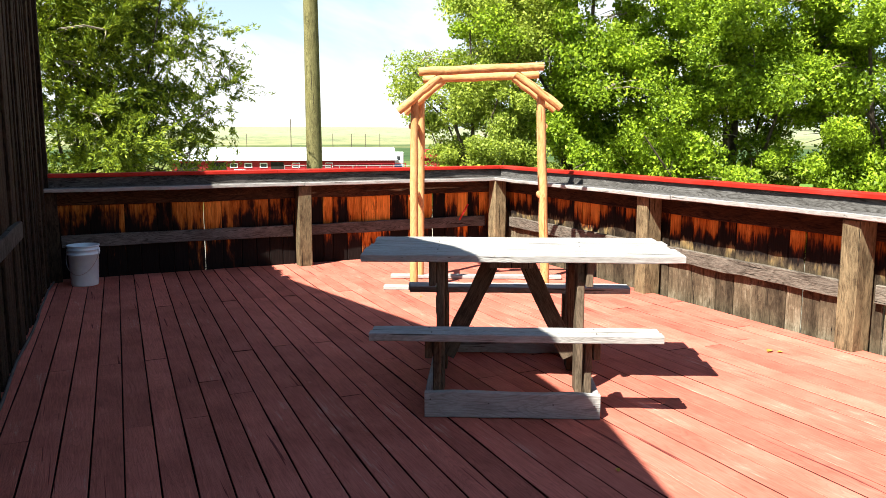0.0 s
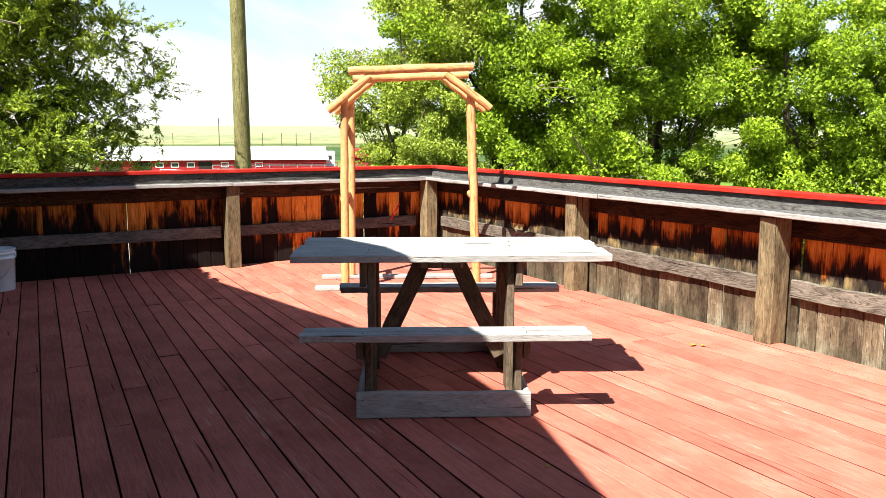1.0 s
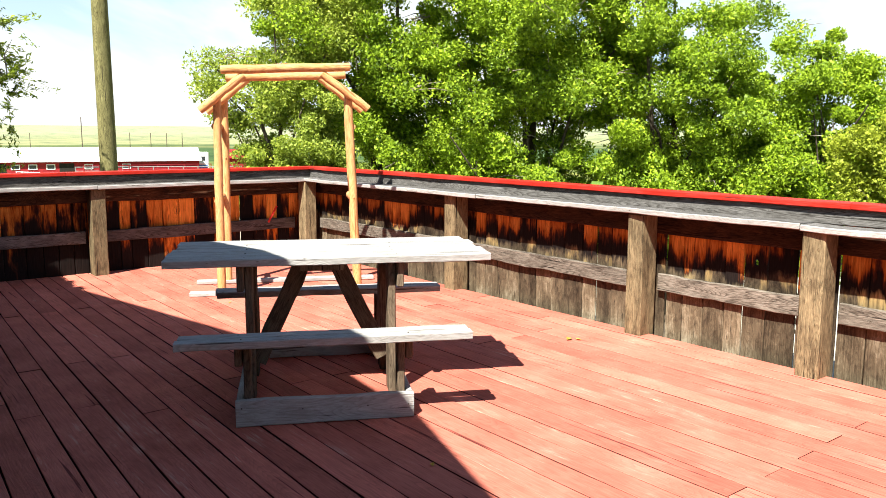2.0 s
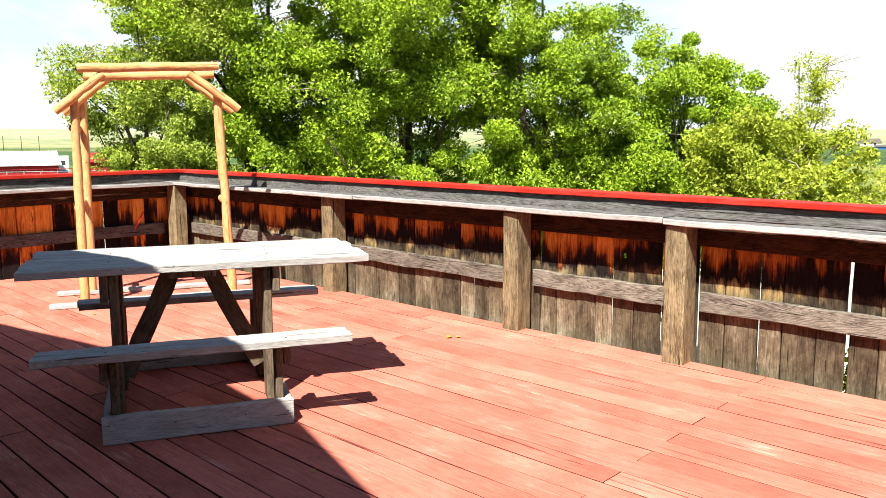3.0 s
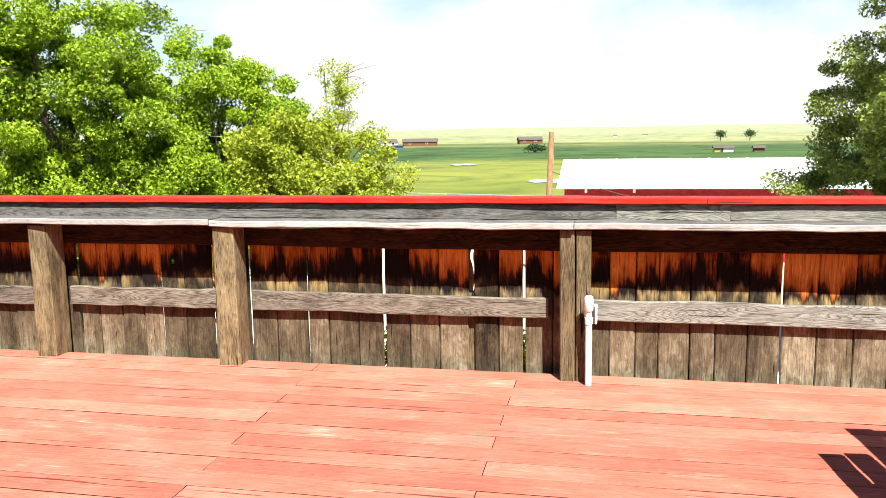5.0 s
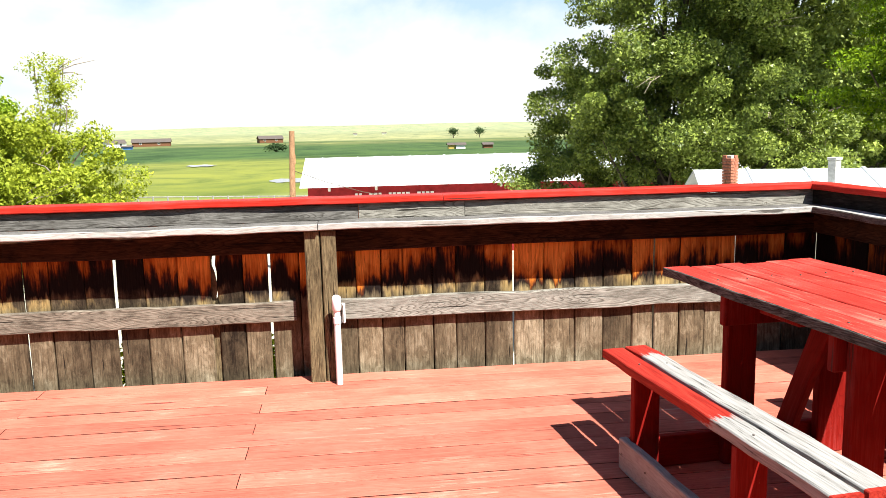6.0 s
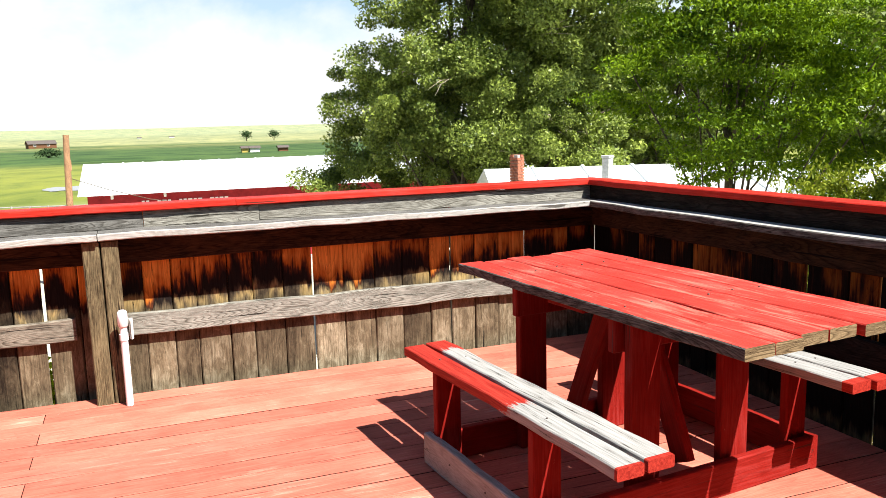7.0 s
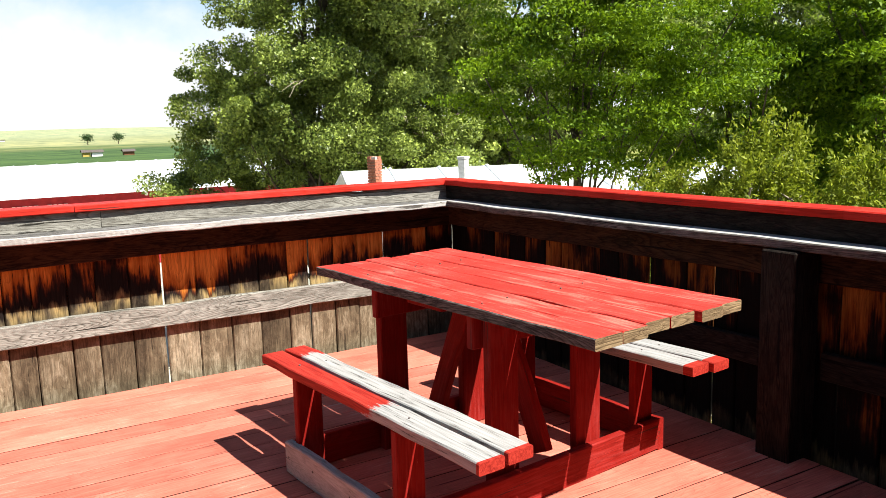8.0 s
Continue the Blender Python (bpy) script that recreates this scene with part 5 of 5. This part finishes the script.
for k, (az, d) in enumerate(((14.0, 130), (16.9, 190), (18.2, 170), (19.2, 175), (20.2, 180), (11.0, 210), (23, 200))):
    x, y = at(az, d)
    p = thing("line_pole", "thin distant timber line pole", "utility pole", pose(x, y, ground_height(x, y)), "distant line poles")
    part("shaft", tube([(0, 0, -0.3), (0, 0, 6.0 if k else 8.2)], 0.07, 6), BARK, p)

# the metal roofed house among the trees, with two chimneys
hx, hy = at(116.6, 13.8)
house = gable_barn("house", "low house with white metal roof among trees", pose(hx, hy, GROUND, 0, 0, -108), 9.5, 5.0, 4.38, 5.0, WHITE_PAINT, WHITE_METAL, category="house")
cx, cy = at(116.4, 14.3)
chimney = thing("chimney", "old red brick chimney with crumbling top", "chimney", pose(cx, cy, 0.46, 0, 0, 25))
chimney.scale = (0.7, 0.7, 0.7)
part("core", box(-0.105, 0.105, -0.105, 0.105, -0.5, 0.62, 0), MORTAR, chimney)
brick_me = {}
for course in range(13):
    z = -0.30 + course * 0.072
    for side in range(4):
        for k in range(2):
            w = 0.118
            key = "brick"
            if key not in brick_me:
                brick_me[key] = mesh_of("brick", box(-w / 2 + 0.004, w / 2 - 0.004, -0.02, 0.02, 0, 0.062, 0.004), BRICK)
            if course == 12 and (side + k) % 3 == 0:
                continue
            turn = Matrix.Rotation(radians(90 * side), 4, "Z")
            part("brick", brick_me[key], None, chimney, m=turn @ pose((k - 0.5) * w + (0.03 if course % 2 else -0.03) * 0.5, -0.113, z))
cx, cy = at(122.7, 15.0)
chimney = thing("chimney", "pale rendered chimney with a flat cap", "chimney", pose(cx, cy, 0.09, 0, 0, 25))
part("stack", box(-0.075, 0.075, -0.075, 0.075, -0.6, 0.69, 0.01), CONCRETE, chimney)
part("cap", box(-0.09, 0.09, -0.09, 0.09, 0.69, 0.74, 0.01), CONCRETE, chimney)


def ranch(label, az, d, length, turn, wall_mat):
    x, y = at(az, d)
    g = ground_height(x, y)
    t = gable_barn("ranch_house", label, pose(x, y, g, 0, 0, turn), length, 8.0, 2.2, 3.7, wall_mat, SHINGLE,
                   [(length * q, 1.1, 0.9, 0.8) for q in (0.22, 0.70)], category="house")
    return t


ranch("long brown distant ranch house with dark roof", 75.7, 400, 17, -80, CABIN)
ranch("brown distant log house with dark roof", 84.0, 420, 12, -75, CABIN)
ranch("pale distant mobile home", 74.2, 380, 8, -60, WHITE_PAINT)
for k, (az, d, s, m_) in enumerate(((97.2, 230, 1.8, YELLOW_PAINT), (97.75, 230, 2.6, WHITE_PAINT), (99.7, 230, 2.6, CABIN), (90.5, 700, 3, WHITE_PAINT), (92.5, 720, 4, WHITE_PAINT), (75.0, 340, 4, BLUE_PAINT))):
    x, y = at(az, d)
    v = gable_barn("far_shed", "tiny distant shed on the prairie", pose(x, y, ground_height(x, y), 0, 0, -90), s, 2.4, 1.15, 1.6, m_, SHINGLE, category="shed")
for k, (az, d, h) in enumerate(((97.55, 460, 5.6), (99.4, 470, 5.6), (85.1, 240, 3.0))):
    x, y = at(az, d)
    rg = np.random.default_rng(60 + k)
    t = thing("far_tree", "small dark distant tree on the prairie", "tree", pose(x, y, ground_height(x, y)))
    part("trunk", tube([(0, 0, -0.3), (0, 0, h * 0.6)], [0.3, 0.15], 6), BARK, t)
    p = rg.normal(size=(900, 3)) * np.array([1.3, 1.3, h * 0.16]) + np.array([0, 0, h * (0.68 if k < 2 else 0.4)])
    v, f = leaves(rg, p, 0.55, 0.4)
    part("crown", flat_mesh("crown", v, f, LEAF_FAR), None, t)
for k, (az, d, a, b) in enumerate(((80.0, 152, 4.5, 1.6), (86.0, 98, 4.0, 1.6))):
    bm = bmesh.new()
    n = 28
    x, y = at(az, d)
    g = max(ground_height(x + i, y + j) for i in (-6, 0, 6) for j in (-6, 0, 6)) + 0.05
    vs = [bm.verts.new((a * math.sin(2 * math.pi * i / n) * (1 + 0.25 * math.sin(5 * i + k)), b * math.cos(2 * math.pi * i / n) * (1 + 0.2 * math.sin(3 * i)) * 1.6, 0)) for i in range(n)]
    bm.faces.new(vs)
    bmesh.ops.recalc_face_normals(bm, faces=bm.faces)
    ob = new("water", mesh_of("water", bm, WATER))
    ob.matrix_basis = pose(x, y, g, 0, 0, -az + 90)
    tagged(ob, "small bright pond in the green meadow", "pond", kind="structure")
x, y = at(48.9, 12.0)
bird = thing("birdhouse", "small red birdhouse with white trim on a thin post", "birdhouse", pose(x, y, 0.585, 0, 0, -62))
bird.scale = (0.62, 0.62, 0.62)
part("stake", tube([(0, 0, GROUND - 2.2), (0, 0, 0.0)], 0.03, 8), BARK, bird)
part("body", box(-0.11, 0.11, -0.09, 0.09, 0.0, 0.22, 0.006), BARN_RED, bird)
bm = bmesh.new()
vs = [bm.verts.new(c) for c in ((-0.14, -0.12, 0.20), (0.14, -0.12, 0.20), (0.14, 0.12, 0.20), (-0.14, 0.12, 0.20), (-0.14, 0, 0.30), (0.14, 0, 0.30))]
for f in ((0, 1, 5, 4), (2, 3, 4, 5), (0, 4, 3), (1, 2, 5), (3, 2, 1, 0)):
    bm.faces.new([vs[i] for i in f])
part("roof", bm, GREEN_ROOF, bird, "mossy green roof")
part("door", box(-0.03, 0.03, -0.096, -0.088, 0.03, 0.14, 0.002), WHITE_PAINT, bird)
for s in (-1, 1):
    part("trim", box(s * 0.105 - 0.008, s * 0.105 + 0.008, -0.097, -0.086, 0.0, 0.21, 0.002), WHITE_PAINT, bird)


def tall_weed(y, seed):
    """A climbing weed outside the long fence, whose tip shows between two planks."""
    rg = np.random.default_rng(seed)
    t = thing("weed", "green climbing weed showing through a gap between planks", "weed", pose(5.30, y, GROUND))
    part("stem", tube([(0, 0, -0.1), (0.03, 0.02, 2.0), (0, 0, 4.5)], [0.012, 0.01, 0.006], 6), BARK, t)
    p = rg.normal(size=(160, 3)) * np.array([0.03, 0.05, 0.10]) + np.array([0.03, 0, 4.53])
    v, f = leaves(rg, p, 0.045, 0.4)
    part("foliage", flat_mesh("foliage", v, f, LEAF_LIGHT), None, t)


tall_weed(1.32, 71)
tall_weed(0.44, 72)


# ---- the deck ----
deck = thing("floor", "red painted deck boards, worn and faded, with dark gaps", "floor", kind="structure")
rng = random.Random(21)
Y0, Y1 = -3.02, 8.765
# the gaps between boards: place at y = 3 and slant; the boards by the old wall run along it and taper out to the long fence
lines = [(0.014 + 0.1395 * k, 2.6) for k in range(-2, 8)]
lines += [(1.130 + 2.041 * k / 14, 2.55 * (1 - k / 14)) for k in range(14)]
lines += [(3.171 + 0.150 * k, 0.0) for k in range(14)]


def deck_strip(left, right, a, b, seed):
    """One tapered board between two gap lines, from y = a to b, about its own middle."""
    rg = random.Random(seed)
    xm = (left[0] + right[0]) / 2 + math.tan(radians((left[1] + right[1]) / 2)) * ((a + b) / 2 - 3)
    bm = bmesh.new()
    n, t, c = 10, 0.036, 0.0022
    g = 0.0040 if left[0] < 2.2 else 0.0030
    rings = []
    for k in range(n + 1):
        y = a + (b - a) * k / n
        x0 = left[0] + math.tan(radians(left[1])) * (y - 3) + g + rg.uniform(-0.0014, 0.0014) - xm
        x1 = right[0] + math.tan(radians(right[1])) * (y - 3) - g + rg.uniform(-0.0014, 0.0014) - xm
        dz = rg.uniform(-0.0012, 0.0012)
        ring = [(x0 + c, -t), (x1 - c, -t), (x1, -t + c), (x1, -c), (x1 - c, 0), (x0 + c, 0), (x0, -c), (x0, -t + c)]
        rings.append([bm.verts.new((x, y - (a + b) / 2, z + dz)) for x, z in ring])
    for p, q in zip(rings, rings[1:]):
        for k in range(8):
            bm.faces.new((p[k], p[(k + 1) % 8], q[(k + 1) % 8], q[k])).material_index = 0 if k in (3, 4, 5) else 1
    bm.faces.new(rings[0][::-1]).material_index = 1
    bm.faces.new(rings[-1]).material_index = 1
    bmesh.ops.recalc_face_normals(bm, faces=bm.faces)
    return bm, xm


for k, (left, right) in enumerate(zip(lines, lines[1:])):
    if (k - 24) % 2 == 0:
        cuts = [1.66 + 0.006 * (k - 24), 5.3 + rng.choice((0, 0.02, -0.6))]
        if rng.random() < 0.4:
            cuts.append(-1.4)
    else:
        cuts = [0.46, 4.1 + rng.choice((0, 0.3, -0.02)), 7.0]
    cuts = sorted(cuts)
    for q, (a, b) in enumerate(zip([Y0] + cuts, cuts + [Y1])):
        bm, xm = deck_strip(left, right, a + 0.002, b - 0.002, 700 + k * 7 + q)
        me = mesh_of("deck_board", bm, DECK)
        me.materials.append(GAP_DIRT)
        part("deck_board", me, None, deck, m=pose(xm, (a + b) / 2, rng.uniform(-0.003, 0.0), 0, rng.uniform(-0.5, 0.5), 0))
# solid dark slab painted as the shade below the boards
part("under_deck_shade", box(-0.36, 5.19, Y0, Y1, -0.26, -0.075, 0), DARK_GAP, deck)
for x in (0.4, 2.8, 5.1):
    for y in (-2.8, 1.0, 5.0, 8.6):
        part("support_post", box(x - 0.08, x + 0.08, y - 0.08, y + 0.08, GROUND - 0.3, -0.26, 0.005), BROWN_Z, deck)
